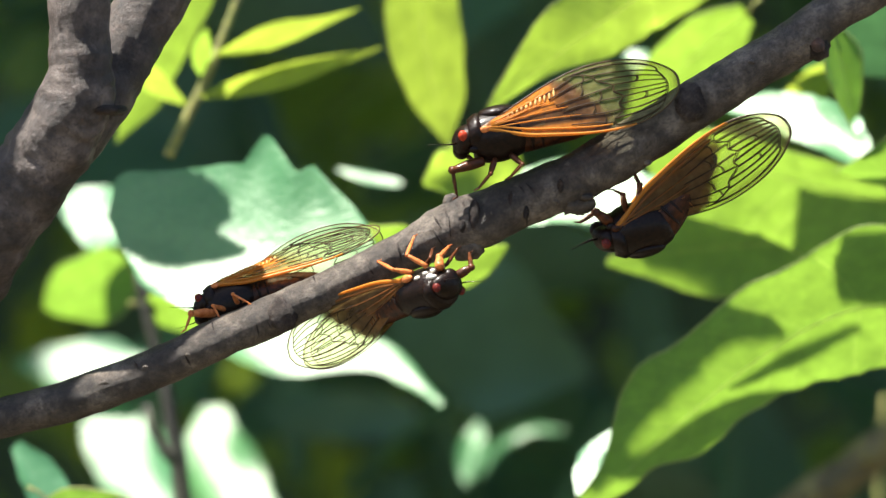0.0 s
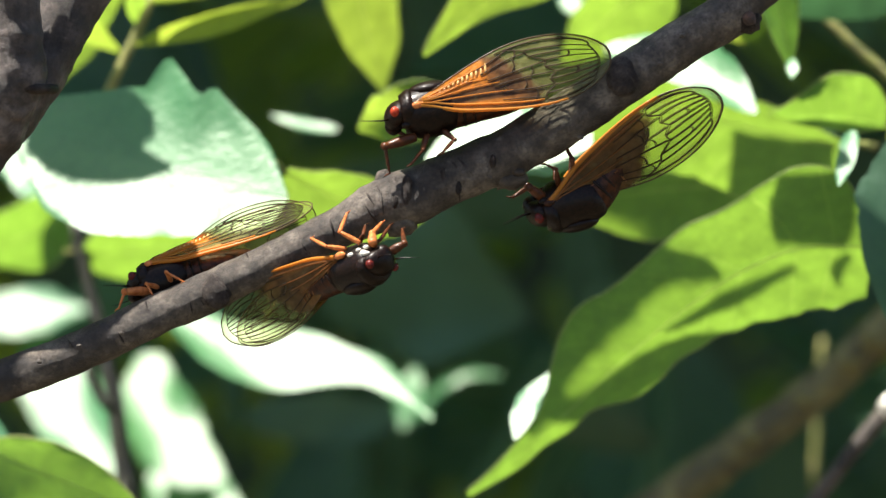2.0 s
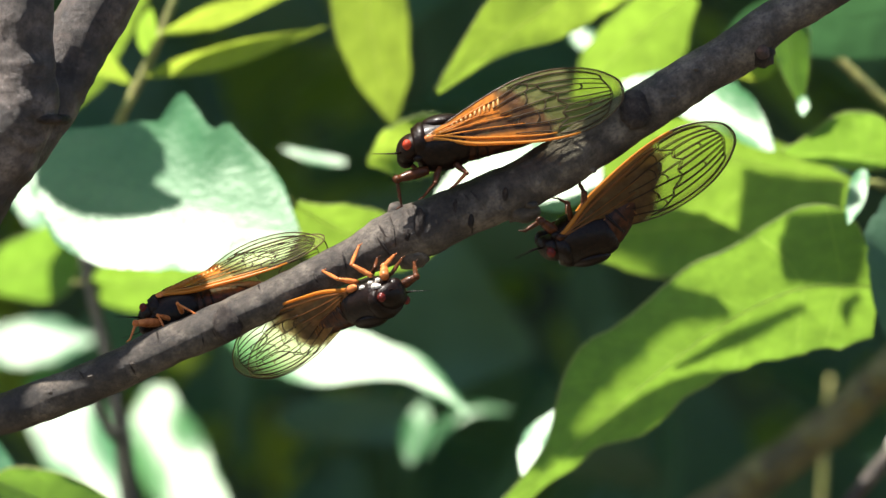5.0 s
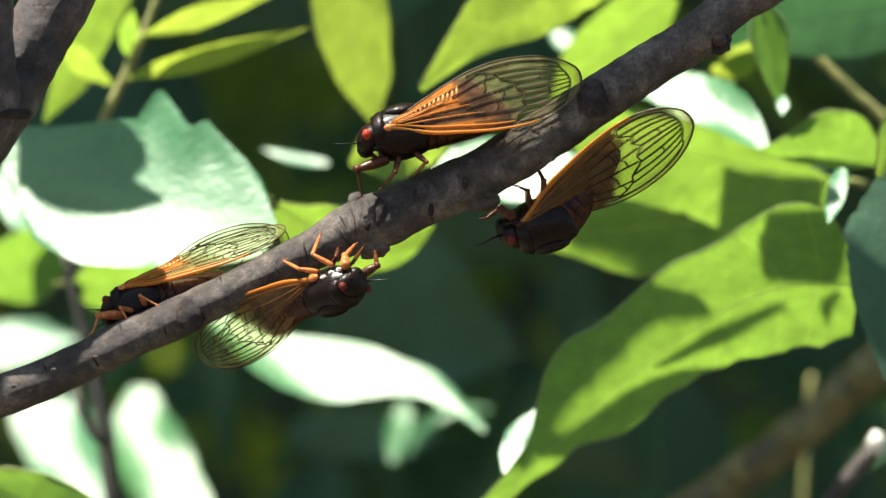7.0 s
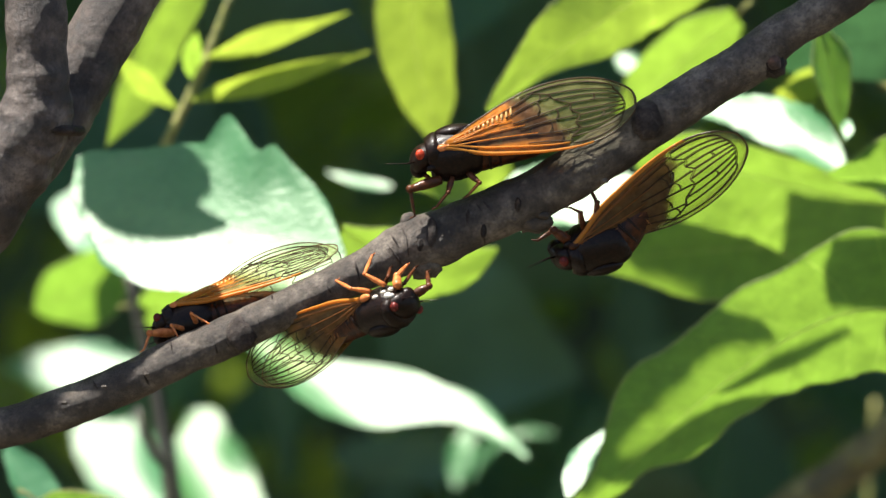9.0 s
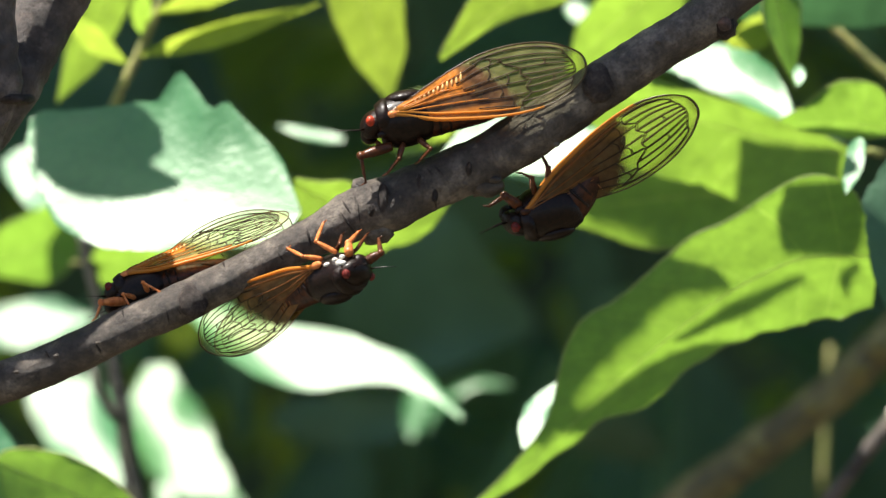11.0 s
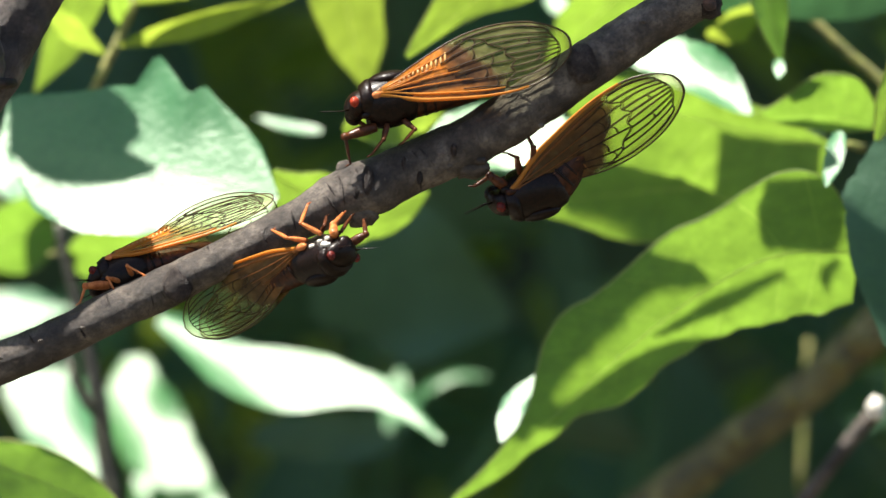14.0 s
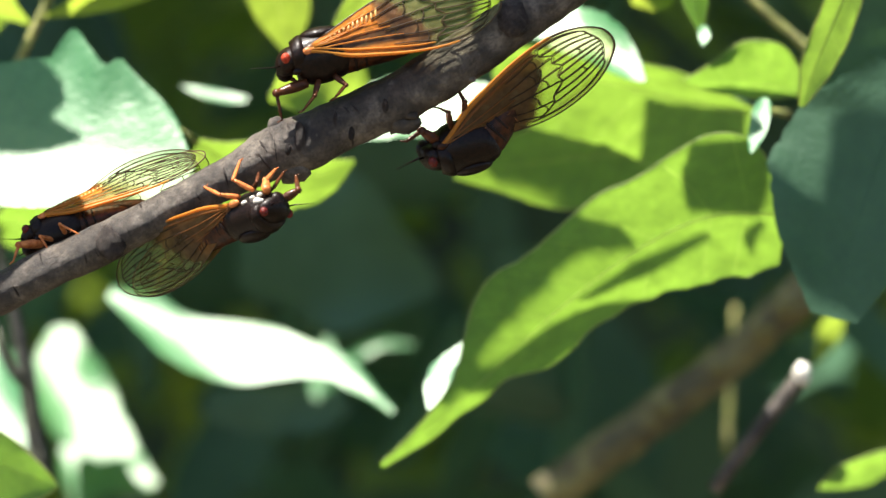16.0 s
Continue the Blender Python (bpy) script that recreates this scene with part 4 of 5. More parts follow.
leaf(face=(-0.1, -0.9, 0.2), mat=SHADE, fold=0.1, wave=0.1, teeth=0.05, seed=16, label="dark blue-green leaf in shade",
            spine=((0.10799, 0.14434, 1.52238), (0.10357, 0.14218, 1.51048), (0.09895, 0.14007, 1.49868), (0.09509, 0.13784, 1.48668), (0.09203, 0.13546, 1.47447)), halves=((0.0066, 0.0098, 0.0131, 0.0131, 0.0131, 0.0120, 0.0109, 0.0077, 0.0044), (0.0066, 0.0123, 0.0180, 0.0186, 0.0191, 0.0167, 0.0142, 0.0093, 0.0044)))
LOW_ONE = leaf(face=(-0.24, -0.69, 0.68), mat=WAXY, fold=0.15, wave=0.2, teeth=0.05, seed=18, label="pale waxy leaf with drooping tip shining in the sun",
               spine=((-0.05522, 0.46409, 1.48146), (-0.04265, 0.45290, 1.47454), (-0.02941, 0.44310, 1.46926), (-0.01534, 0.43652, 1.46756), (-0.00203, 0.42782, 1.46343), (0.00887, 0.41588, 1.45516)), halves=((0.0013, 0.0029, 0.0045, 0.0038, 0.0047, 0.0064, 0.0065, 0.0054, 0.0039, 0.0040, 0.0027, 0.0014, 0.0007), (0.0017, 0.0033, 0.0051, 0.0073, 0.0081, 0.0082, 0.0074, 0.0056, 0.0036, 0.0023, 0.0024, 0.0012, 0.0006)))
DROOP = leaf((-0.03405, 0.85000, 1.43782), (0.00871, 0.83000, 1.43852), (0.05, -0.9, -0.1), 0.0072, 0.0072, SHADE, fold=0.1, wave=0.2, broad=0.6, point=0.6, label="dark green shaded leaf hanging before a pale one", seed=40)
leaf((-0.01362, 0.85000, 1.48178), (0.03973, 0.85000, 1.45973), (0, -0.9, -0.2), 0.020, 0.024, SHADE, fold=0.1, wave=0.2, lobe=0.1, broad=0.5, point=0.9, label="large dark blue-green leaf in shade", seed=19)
leaf(face=(-0.16, -0.82, 0.48), mat=WAXY, fold=0.1, wave=0.3, teeth=0.15, seed=20, label="small pale leaf in half shade",
              spine=((0.00513, 0.66407, 1.45272), (0.00377, 0.66138, 1.44767), (0.00258, 0.65864, 1.44259), (0.00147, 0.65588, 1.43751)), halves=((0.0012, 0.0020, 0.0029, 0.0032, 0.0035, 0.0030, 0.0026, 0.0016, 0.0006), (0.0012, 0.0019, 0.0026, 0.0030, 0.0035, 0.0032, 0.0029, 0.0017, 0.0006)))
leaf(face=(-0.12, -0.9, 0.38), mat=WAXY, fold=0.1, wave=0.3, teeth=0.15, seed=41, label="narrow pale leaf in half shade",
                spine=((0.02765, 0.67974, 1.45020), (0.01841, 0.68114, 1.45061), (0.01040, 0.68025, 1.44597), (0.00579, 0.67752, 1.43803)), halves=((0.0004, 0.0009, 0.0013, 0.0015, 0.0016, 0.0014, 0.0012, 0.0007, 0.0001), (0.0004, 0.0008, 0.0012, 0.0013, 0.0015, 0.0013, 0.0012, 0.0007, 0.0001)))
leaf(face=(-0.12, -0.9, 0.34), mat=WAXY, fold=0.1, wave=0.15, teeth=0.05, seed=42, label="pale blue-green leaf low in the shrub",
                   spine=((-0.09892, 0.25483, 1.46189), (-0.09350, 0.25166, 1.45541), (-0.08971, 0.24839, 1.44808), (-0.08708, 0.24505, 1.44017)), halves=((0.0012, 0.0023, 0.0035, 0.0038, 0.0042, 0.0038, 0.0035, 0.0020, 0.0006), (0.0012, 0.0027, 0.0042, 0.0044, 0.0047, 0.0043, 0.0040, 0.0023, 0.0006)))
leaf(face=(0.1, -0.7, -0.5), mat=YOUNG, fold=0.2, teeth=0.1, seed=43, label="small green leaf beside the mossy branch",
                 spine=((0.11877, 0.44580, 1.46673), (0.11644, 0.44845, 1.46257), (0.11478, 0.45143, 1.45806), (0.11337, 0.45455, 1.45341)), halves=((0.0005, 0.0016, 0.0026, 0.0029, 0.0031, 0.0025, 0.0018, 0.0010, 0.0003), (0.0005, 0.0013, 0.0021, 0.0023, 0.0026, 0.0021, 0.0016, 0.0009, 0.0003)))
leaf(face=(0, -0.6, -0.6), fold=0.1, seed=44, label="bright green leaf at the foot of the shrub",
                 spine=((0.12056, 0.29641, 1.44034), (0.11418, 0.29857, 1.43818), (0.10800, 0.30120, 1.43555), (0.10198, 0.30426, 1.43249)), halves=((0.0007, 0.0018, 0.0029, 0.0032, 0.0036, 0.0031, 0.0026, 0.0014, 0.0002), (0.0007, 0.0016, 0.0024, 0.0028, 0.0031, 0.0028, 0.0024, 0.0013, 0.0002)))
leaf((-0.09066, 0.20000, 1.45289), (-0.05815, 0.18000, 1.44082), (0, -0.6, -0.6), 0.007, 0.010, LEAF, fold=0.1, label="bright green leaf low in the shrub", seed=21)
leaf(face=(-0.24, -0.69, 0.68), mat=WAXY, fold=0.14, wave=0.2, teeth=0.1, seed=22, label="pale waxy leaf shining in the sun",
               spine=((-0.09630, 0.76153, 1.45599), (-0.08937, 0.74708, 1.44377), (-0.08170, 0.73296, 1.43215), (-0.07467, 0.71889, 1.42036)), halves=((0.0030, 0.0060, 0.0090, 0.0101, 0.0112, 0.0101, 0.0090, 0.0049, 0.0007), (0.0022, 0.0049, 0.0075, 0.0082, 0.0090, 0.0082, 0.0075, 0.0041, 0.0007)))
leaf(face=(-0.24, -0.69, 0.68), mat=WAXY, fold=0.14, wave=0.2, teeth=0.1, seed=23, label="pale waxy leaf shining in the sun",
               spine=((-0.06395, 0.75953, 1.45293), (-0.06259, 0.74628, 1.43996), (-0.05502, 0.73338, 1.42955), (-0.04441, 0.72183, 1.42157)), halves=((0.0030, 0.0058, 0.0079, 0.0090, 0.0091, 0.0086, 0.0067, 0.0040, 0.0007), (0.0030, 0.0058, 0.0080, 0.0094, 0.0101, 0.0103, 0.0093, 0.0059, 0.0007)))
leaf(face=(-0.24, -0.69, 0.68), mat=WAXY, fold=0.14, wave=0.2, teeth=0.1, seed=24, label="pale waxy leaf shining in the sun",
               spine=((-0.08109, 0.75436, 1.46517), (-0.09295, 0.75841, 1.46510), (-0.10481, 0.76183, 1.46438), (-0.11668, 0.76508, 1.46349)), halves=((0.0008, 0.0030, 0.0053, 0.0058, 0.0063, 0.0062, 0.0060, 0.0034, 0.0008), (0.0008, 0.0026, 0.0045, 0.0049, 0.0053, 0.0049, 0.0045, 0.0026, 0.0008)))
leaf((-0.06440, 0.76000, 1.42026), (-0.03876, 0.74520, 1.41192), (-0.24, -0.69, 0.68), 0.0077, 0.0103, WAXY, fold=0.14, wave=0.25, lobe=0.14, broad=0.6, point=0.9, label="pale waxy leaf shining in the sun", seed=25)
leaf((-0.07822, 0.42000, 1.49556), (-0.09870, 0.42000, 1.48662), (0.1, -0.6, -0.6), 0.0078, 0.0090, LEAF, fold=0.1, label="yellow-green leaf lit from behind", seed=26)
leaf((-0.07838, 0.42000, 1.50395), (-0.09529, 0.43600, 1.51079), (-0.24, -0.69, 0.68), 0.0070, 0.0070, WAXY, fold=0.1, label="pale leaf behind the limb", seed=27)
leaf((-0.07450, 0.36000, 1.48853), (-0.04474, 0.36000, 1.49035), (0.1, -0.6, -0.6), 0.0067, 0.0067, LEAF, fold=0.1, label="green leaf lit from behind", seed=28)

# ---------- the leafy shoot and other stems ----------
shoot = stick("leafy_shoot", [(-0.06809, 0.27000, 1.52178, 0.0011), (-0.06453, 0.27000, 1.52941, 0.0010), (-0.06134, 0.27000, 1.53587, 0.0010), (-0.05849, 0.27000, 1.54256, 0.0010), (-0.05636, 0.27000, 1.54820, 0.0008), (-0.05327, 0.27000, 1.55641, 0.0008)],
              "thin yellow-green shoot bearing young leaves", "shoot", STEM, 8, 5, 0.05)
for seed, shape in (
    (11, dict(spine=((-0.06133, 0.26874, 1.53387), (-0.04862, 0.26841, 1.53738), (-0.03604, 0.26762, 1.54131), (-0.02336, 0.26719, 1.54491)), halves=((0.0004, 0.0022, 0.0029, 0.0025, 0.0015, 0.0007, 0.0000), (0.0002, 0.0014, 0.0021, 0.0022, 0.0017, 0.0008, 0.0000)))),
    (12, dict(spine=((-0.05825, 0.26925, 1.54279), (-0.04814, 0.26845, 1.54612), (-0.03805, 0.26762, 1.54947), (-0.02803, 0.26659, 1.55301)), halves=((0.0004, 0.0022, 0.0029, 0.0025, 0.0015, 0.0007, 0.0000), (0.0002, 0.0014, 0.0020, 0.0019, 0.0013, 0.0006, 0.0000)))),
    (13, dict(spine=((-0.06471, 0.27493, 1.53272), (-0.06920, 0.27048, 1.53604), (-0.07324, 0.26566, 1.53985), (-0.07720, 0.26082, 1.54371)), halves=((0.0004, 0.0015, 0.0024, 0.0028, 0.0024, 0.0014, 0.0000), (0.0004, 0.0014, 0.0020, 0.0024, 0.0020, 0.0013, 0.0000)))),
    (14, dict(spine=((-0.06043, 0.27333, 1.53823), (-0.06117, 0.26967, 1.54171), (-0.06083, 0.26625, 1.54521), (-0.06026, 0.26290, 1.54871)), halves=((0.0004, 0.0014, 0.0020, 0.0024, 0.0019, 0.0011, 0.0000), (0.0004, 0.0012, 0.0018, 0.0021, 0.0016, 0.0009, 0.0000)))),
):
    leaf(face=(0.15, -0.6, -0.6), mat=YOUNG, fold=0.1, wave=0.15, teeth=0.06, label="narrow young yellow-green leaf on a shoot", group="young leaves", ribs=5, seed=seed, name="young_leaf", petiole=shape["spine"][0], rib=0.0004, **shape)
dark = stick("dark_stem", [(-0.07597, 0.36000, 1.49597, 0.0013), (-0.07265, 0.36000, 1.48170, 0.0015), (-0.06957, 0.36000, 1.46928, 0.0017), (-0.06748, 0.36000, 1.45811, 0.0019), (-0.06589, 0.36000, 1.44693, 0.0021), (-0.06343, 0.36000, 1.43202, 0.0022)], "dark olive-brown upright stem among the leaves", "stem", DARK_STEM, 10, 5, 0.08)
bm = bmesh.new()
tube(bm, [Vector(q) - dark.location for q in ((-0.06704, 0.35500, 1.45396), (-0.07000, 0.35500, 1.45682), (-0.07246, 0.35500, 1.46177), (-0.07369, 0.35500, 1.46697))], [0.0014, 0.0012, 0.0011, 0.0009], 8, 0.08)
part("side_stem", bm, DARK_STEM, dark)
olive = stick("olive_branch", [(*(0.05220, 0.50000, 1.42049), 0.0050), (*(0.07629, 0.50000, 1.43783), 0.0050), (*(0.09771, 0.50000, 1.45385), 0.0047), (*(0.11445, 0.50000, 1.46854), 0.005), (*(0.14860, 0.50000, 1.49391), 0.005)], "olive-brown mossy branch low in the shrub", "branch", OLIVE_BARK, 14, 5, 0.12)
for q, r in (((0.10384, 0.49200, 1.45947), 0.003), ((0.09330, 0.49400, 1.45075), 0.002), ((0.08001, 0.49500, 1.44139), 0.0025), ((0.10969, 0.49000, 1.46486), 0.0035)):
    stub_on(olive, q, (r, r * 0.5, r * 0.6), MOSS, name="moss_patch")
twig = stick("grey_twig", [(*(0.07931, 0.30000, 1.43245), 0.0016), (*(0.09016, 0.30000, 1.44688), 0.0017), (*(0.09859, 0.30000, 1.45710), 0.0018)], "broken grey twig with pale end", "twig", BARK, 10, 4, 0.1)
stub_on(twig, (0.09827, 0.29900, 1.45726), (0.0019, 0.0017, 0.0026), PALE, name="broken_end")
stick("green_stem", [(0.10620, 0.62000, 1.46159, 0.0007), (0.10521, 0.62000, 1.44649, 0.0009), (0.10381, 0.62000, 1.42407, 0.0008)], "thin green stem among the leaves", "stem", STEM, 8, 4, 0.05)
stick("brown_stem", [(*(0.07448, 0.30000, 1.55274), 0.0010), (*(0.08652, 0.30000, 1.53832), 0.0010), (*(0.10579, 0.30000, 1.52147), 0.0011)], "thin tan stem crossing the leaves", "stem", STEM, 8, 4, 0.05)

# overhanging leaves that shade the others
OVER = "green leaf overhanging the shrub and shading the leaves below"
for k, face, shape in (
    (0.155, (0.05, -0.75, -0.5), dict(spine=((0.05028, 0.15828, 1.50058), (0.04042, 0.15828, 1.49083), (0.03069, 0.16468, 1.48106), (0.02340, 0.17145, 1.46935), (0.01862, 0.17859, 1.45600)), halves=((0.0022, 0.0051, 0.0056, 0.0042, 0.0029, 0.0022, 0.0009), (0.0033, 0.0044, 0.0044, 0.0044, 0.0044, 0.0044, 0.0022)))),
    (0.15, (0.05, -0.75, -0.5), dict(spine=((0.07312, 0.14794, 1.50868), (0.07308, 0.15043, 1.50494), (0.07299, 0.15272, 1.50120), (0.07285, 0.15482, 1.49745), (0.07271, 0.15697, 1.49369)), halves=((0.0077, 0.0084, 0.0088, 0.0088, 0.0084, 0.0076, 0.0066), (0.0084, 0.0088, 0.0090, 0.0090, 0.0087, 0.0079, 0.0066)))),
    (0.16, (0.05, -0.75, -0.5), dict(spine=((0.07002, 0.15984, 1.48966), (0.06351, 0.16149, 1.48671), (0.05708, 0.16311, 1.48357), (0.05073, 0.16491, 1.48025), (0.04433, 0.16639, 1.47695)), halves=((0.0007, 0.0016, 0.0022, 0.0027, 0.0022, 0.0016, 0.0007), (0.0007, 0.0014, 0.0019, 0.0022, 0.0018, 0.0012, 0.0004)))),
    (0.165, (0.05, -0.75, -0.5), dict(spine=((0.06509, 0.16988, 1.47877), (0.05253, 0.16988, 1.47511), (0.04091, 0.17229, 1.46915), (0.02998, 0.17553, 1.46214), (0.02019, 0.17553, 1.45334)), halves=((0.0045, 0.0045, 0.0052, 0.0056, 0.0052, 0.0043, 0.0033), (0.0004, 0.0014, 0.0039, 0.0051, 0.0044, 0.0027, 0.0016)))),
    (0.16, (0.05, -0.75, -0.5), dict(spine=((0.08046, 0.15884, 1.49197), (0.07915, 0.15968, 1.49077), (0.07803, 0.16053, 1.48948), (0.07811, 0.16176, 1.48764), (0.07819, 0.16296, 1.48580)), halves=((0.0011, 0.0012, 0.0013, 0.0012, 0.0011, 0.0007, 0.0002), (0.0011, 0.0013, 0.0015, 0.0013, 0.0011, 0.0007, 0.0002)))),
    (0.15, (-0.22, -0.8, 0.52), dict(spine=((-0.08279, 0.19095, 1.51843), (-0.07616, 0.19095, 1.51856), (-0.06951, 0.18911, 1.51881), (-0.06287, 0.18722, 1.51916), (-0.05624, 0.18527, 1.51950)), halves=((0.0068, 0.0069, 0.0070, 0.0069, 0.0060, 0.0038, 0.0002), (0.0056, 0.0066, 0.0068, 0.0069, 0.0069, 0.0062, 0.0034)))),
    (0.155, (-0.22, -0.8, 0.52), dict(spine=((-0.08164, 0.18936, 1.51373), (-0.07448, 0.18614, 1.51176), (-0.06728, 0.18315, 1.51017), (-0.05995, 0.18063, 1.50944), (-0.05263, 0.17819, 1.50872)), halves=((0.0050, 0.0065, 0.0067, 0.0062, 0.0049, 0.0029, 0.0007), (0.0011, 0.0039, 0.0052, 0.0052, 0.0043, 0.0029, 0.0007)))),
    (0.16, (0, -0.6, -0.7), dict(spine=((0.08962, 0.20333, 1.51647), (0.08474, 0.20333, 1.51709), (0.07984, 0.20301, 1.51766), (0.07489, 0.20209, 1.51820), (0.07000, 0.20209, 1.51872)), halves=((0.0016, 0.0020, 0.0025, 0.0025, 0.0025, 0.0019, 0.0014), (0.0009, 0.0012, 0.0016, 0.0016, 0.0016, 0.0011, 0.0007)))),
    (0.16, (0, -0.65, -0.6), dict(spine=((0.08294, 0.24987, 1.50743), (0.07761, 0.24931, 1.50799), (0.07230, 0.24916, 1.50846), (0.06697, 0.24881, 1.50886), (0.06163, 0.24816, 1.50927)), halves=((0.0070, 0.0078, 0.0082, 0.0082, 0.0082, 0.0078, 0.0070), (0.0056, 0.0058, 0.0058, 0.0058, 0.0062, 0.0066, 0.0070)))),
    (0.14, (0, -0.6, -0.7), dict(spine=((-0.105, 0.004, 1.478), (-0.092, 0.004, 1.502), (-0.082, 0.002, 1.520), (-0.078, 0.002, 1.538)), halves=((0.025, 0.03, 0.03, 0.03, 0.02), (0.006, 0.006, 0.005, 0.004, 0.002)))),
    (0.13, (0, -0.6, -0.7), dict(spine=((0.022, -0.002, 1.518), (0.040, -0.002, 1.531), (0.058, -0.002, 1.543), (0.080, -0.002, 1.557)), halves=((0.006, 0.008, 0.008, 0.008, 0.006), (0.004, 0.008, 0.008, 0.008, 0.006)))),
):
    shape["spine"] = [Vector(p) + SUN * k for p in shape["spine"]]
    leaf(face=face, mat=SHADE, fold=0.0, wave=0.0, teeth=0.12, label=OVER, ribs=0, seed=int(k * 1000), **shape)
for base, tip, face, wide, k, ends in (((0.10837, 0.14000, 1.52662), (0.09441, 0.13600, 1.47168), (-0.1, -0.9, 0.4), (0.02, 0.022), 0.18, 0.3),
                                       ((0.04819, 0.50000, 1.43782), (0.13520, 0.50000, 1.48457), (0, -0.5, 0.85), (0.03, 0.03), 0.25, 0.3),
                                       ((0.07753, 0.27000, 1.50588), (0.03089, 0.26800, 1.50121), (0.05, -0.8, -0.4), (0.012, 0.010), 0.22, 0.25),
                                       ((0.11257, 0.20000, 1.55251), (0.10235, 0.20000, 1.51278), (-0.1, -0.8, -0.3), (0.02, 0.02), 0.2, 0.3)):
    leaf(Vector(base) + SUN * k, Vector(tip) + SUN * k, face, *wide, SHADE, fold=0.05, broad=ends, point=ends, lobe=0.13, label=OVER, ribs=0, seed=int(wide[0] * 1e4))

# ---------- far foliage, canopy, ground, distance ----------


def foliage(name, count, box, size, mat, label, seed, down=0.3):
    r = random.Random(seed)
    bm = bmesh.new()
    (x0, x1), (y0, y1), (z0, z1) = box
    for _ in range(count):
        c = Vector((r.uniform(x0, x1), r.uniform(y0, y1), r.uniform(z0, z1)))
        length = r.uniform(*size)
        turn = Euler((r.gauss(0, 0.7), r.gauss(down, 0.6), r.uniform(0, 6.3))).to_matrix()
        w = length * r.uniform(0.2, 0.32)
        rows = [[bm.verts.new(c + turn @ Vector((length * u, v * w * profile(0.02 + 0.96 * u, 0.6, 0.8), abs(v) * w * 0.3 - 0.15 * length * u * u))) for v in (-1, 0, 1)] for u in (0, 0.15, 0.4, 0.7, 1)]
        for a, b in zip(rows, rows[1:]):
            for k in (0, 1):
                bm.faces.new((a[k], a[k + 1], b[k + 1], b[k]))
    return tagged(part(name, bm, mat), label, "foliage", kind="stuff")


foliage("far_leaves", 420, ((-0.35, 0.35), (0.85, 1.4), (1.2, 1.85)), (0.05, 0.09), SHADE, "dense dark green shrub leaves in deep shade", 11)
foliage("far_leaves", 900, ((-0.7, 0.7), (1.3, 2.4), (1.0, 2.1)), (0.06, 0.11), LEAF, "dense dark green shrub leaves in deep shade", 12)
foliage("tree_canopy", 6000, ((-1.2, 1.4), (0.73, 3.6), (2.15, 2.7)), (0.1, 0.16), LEAF, "thick leafy tree canopy shading the shrub", 13)

bm = bmesh.new()
bmesh.ops.create_grid(bm, x_segments=40, y_segments=40, size=400)
GROUND_MAT = bark_material("leaf_litter", (0.03, 0.022, 0.012), (0.07, 0.055, 0.03), (0.12, 0.1, 0.05), 0.02)
tagged(part("ground", bm, GROUND_MAT), "brown leaf litter under the shrub", "ground", kind="structure")
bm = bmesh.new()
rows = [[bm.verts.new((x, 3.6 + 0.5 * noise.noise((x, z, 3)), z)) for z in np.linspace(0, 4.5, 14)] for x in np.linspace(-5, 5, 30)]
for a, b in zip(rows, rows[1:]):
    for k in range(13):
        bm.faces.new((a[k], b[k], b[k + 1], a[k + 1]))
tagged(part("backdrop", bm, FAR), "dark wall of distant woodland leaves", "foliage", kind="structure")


# the wind on the branch at the times of PATH: millimetres sideways and up, degrees of turn
WIND_SIDE = (-1.72, -5.48, -4.05, -1.90, -2.21, 2.27, -2.78, -0.00, 0.18, -1.41, -1.81, -0.54, -5.41, -4.36, -5.76, -3.69, -7.40, -7.48, -6.65, -8.12, -5.44, -8.30, -4.60, -3.92, -6.46, -3.53, -6.27, -6.48, -5.39)
WIND_UP = (7.40, 3.11, 4.39, 2.49, 1.96, 1.76, 2.61, -0.00, 0.95, 2.29, 0.53, -0.32, 4.16, 2.31, 1.39, 1.19, 4.63, 4.23, 2.97, 1.97, 2.23, 4.53, 3.19, 1.75, 4.04, 2.96, 4.54, 5.93, 6.31)
WIND_TURN = (0.244, -0.091, -0.258, -0.070, 0.243, 0.286, 0.222, 0.000, 0.073, 0.070, -0.153, 0.008, -0.451, -0.573, -0.824, -0.148, -0.026, 0.115, -0.103, 0.343, 0.317, 0.031, 0.005, -0.145, -0.370, -0.487, -0.668, -0.820, -0.641)


def sway(ob, rows):
    """Rows for walk(): the thing's own place, moved by the wind (seconds, sideways, up)."""
    return [(t, Matrix.Translation(ob.location + Vector((dx, 0, dz)))) for t, dx, dz in rows]


def ride(ob):
    """Rows for walk(): the thing moves with the swaying branch."""
    own = ob.matrix_basis.copy()
    rows = []
    for (t, _), dx, dz, turn in zip(PATH, WIND_SIDE, WIND_UP, WIND_TURN):
        rows.append((t, Matrix.Translation((dx * MM, 0, dz * MM + 1.5)) @ Matrix.Rotation(radians(turn), 4, "Y") @ Matrix.Translation((0, 0, -1.5)) @ own))
    return rows


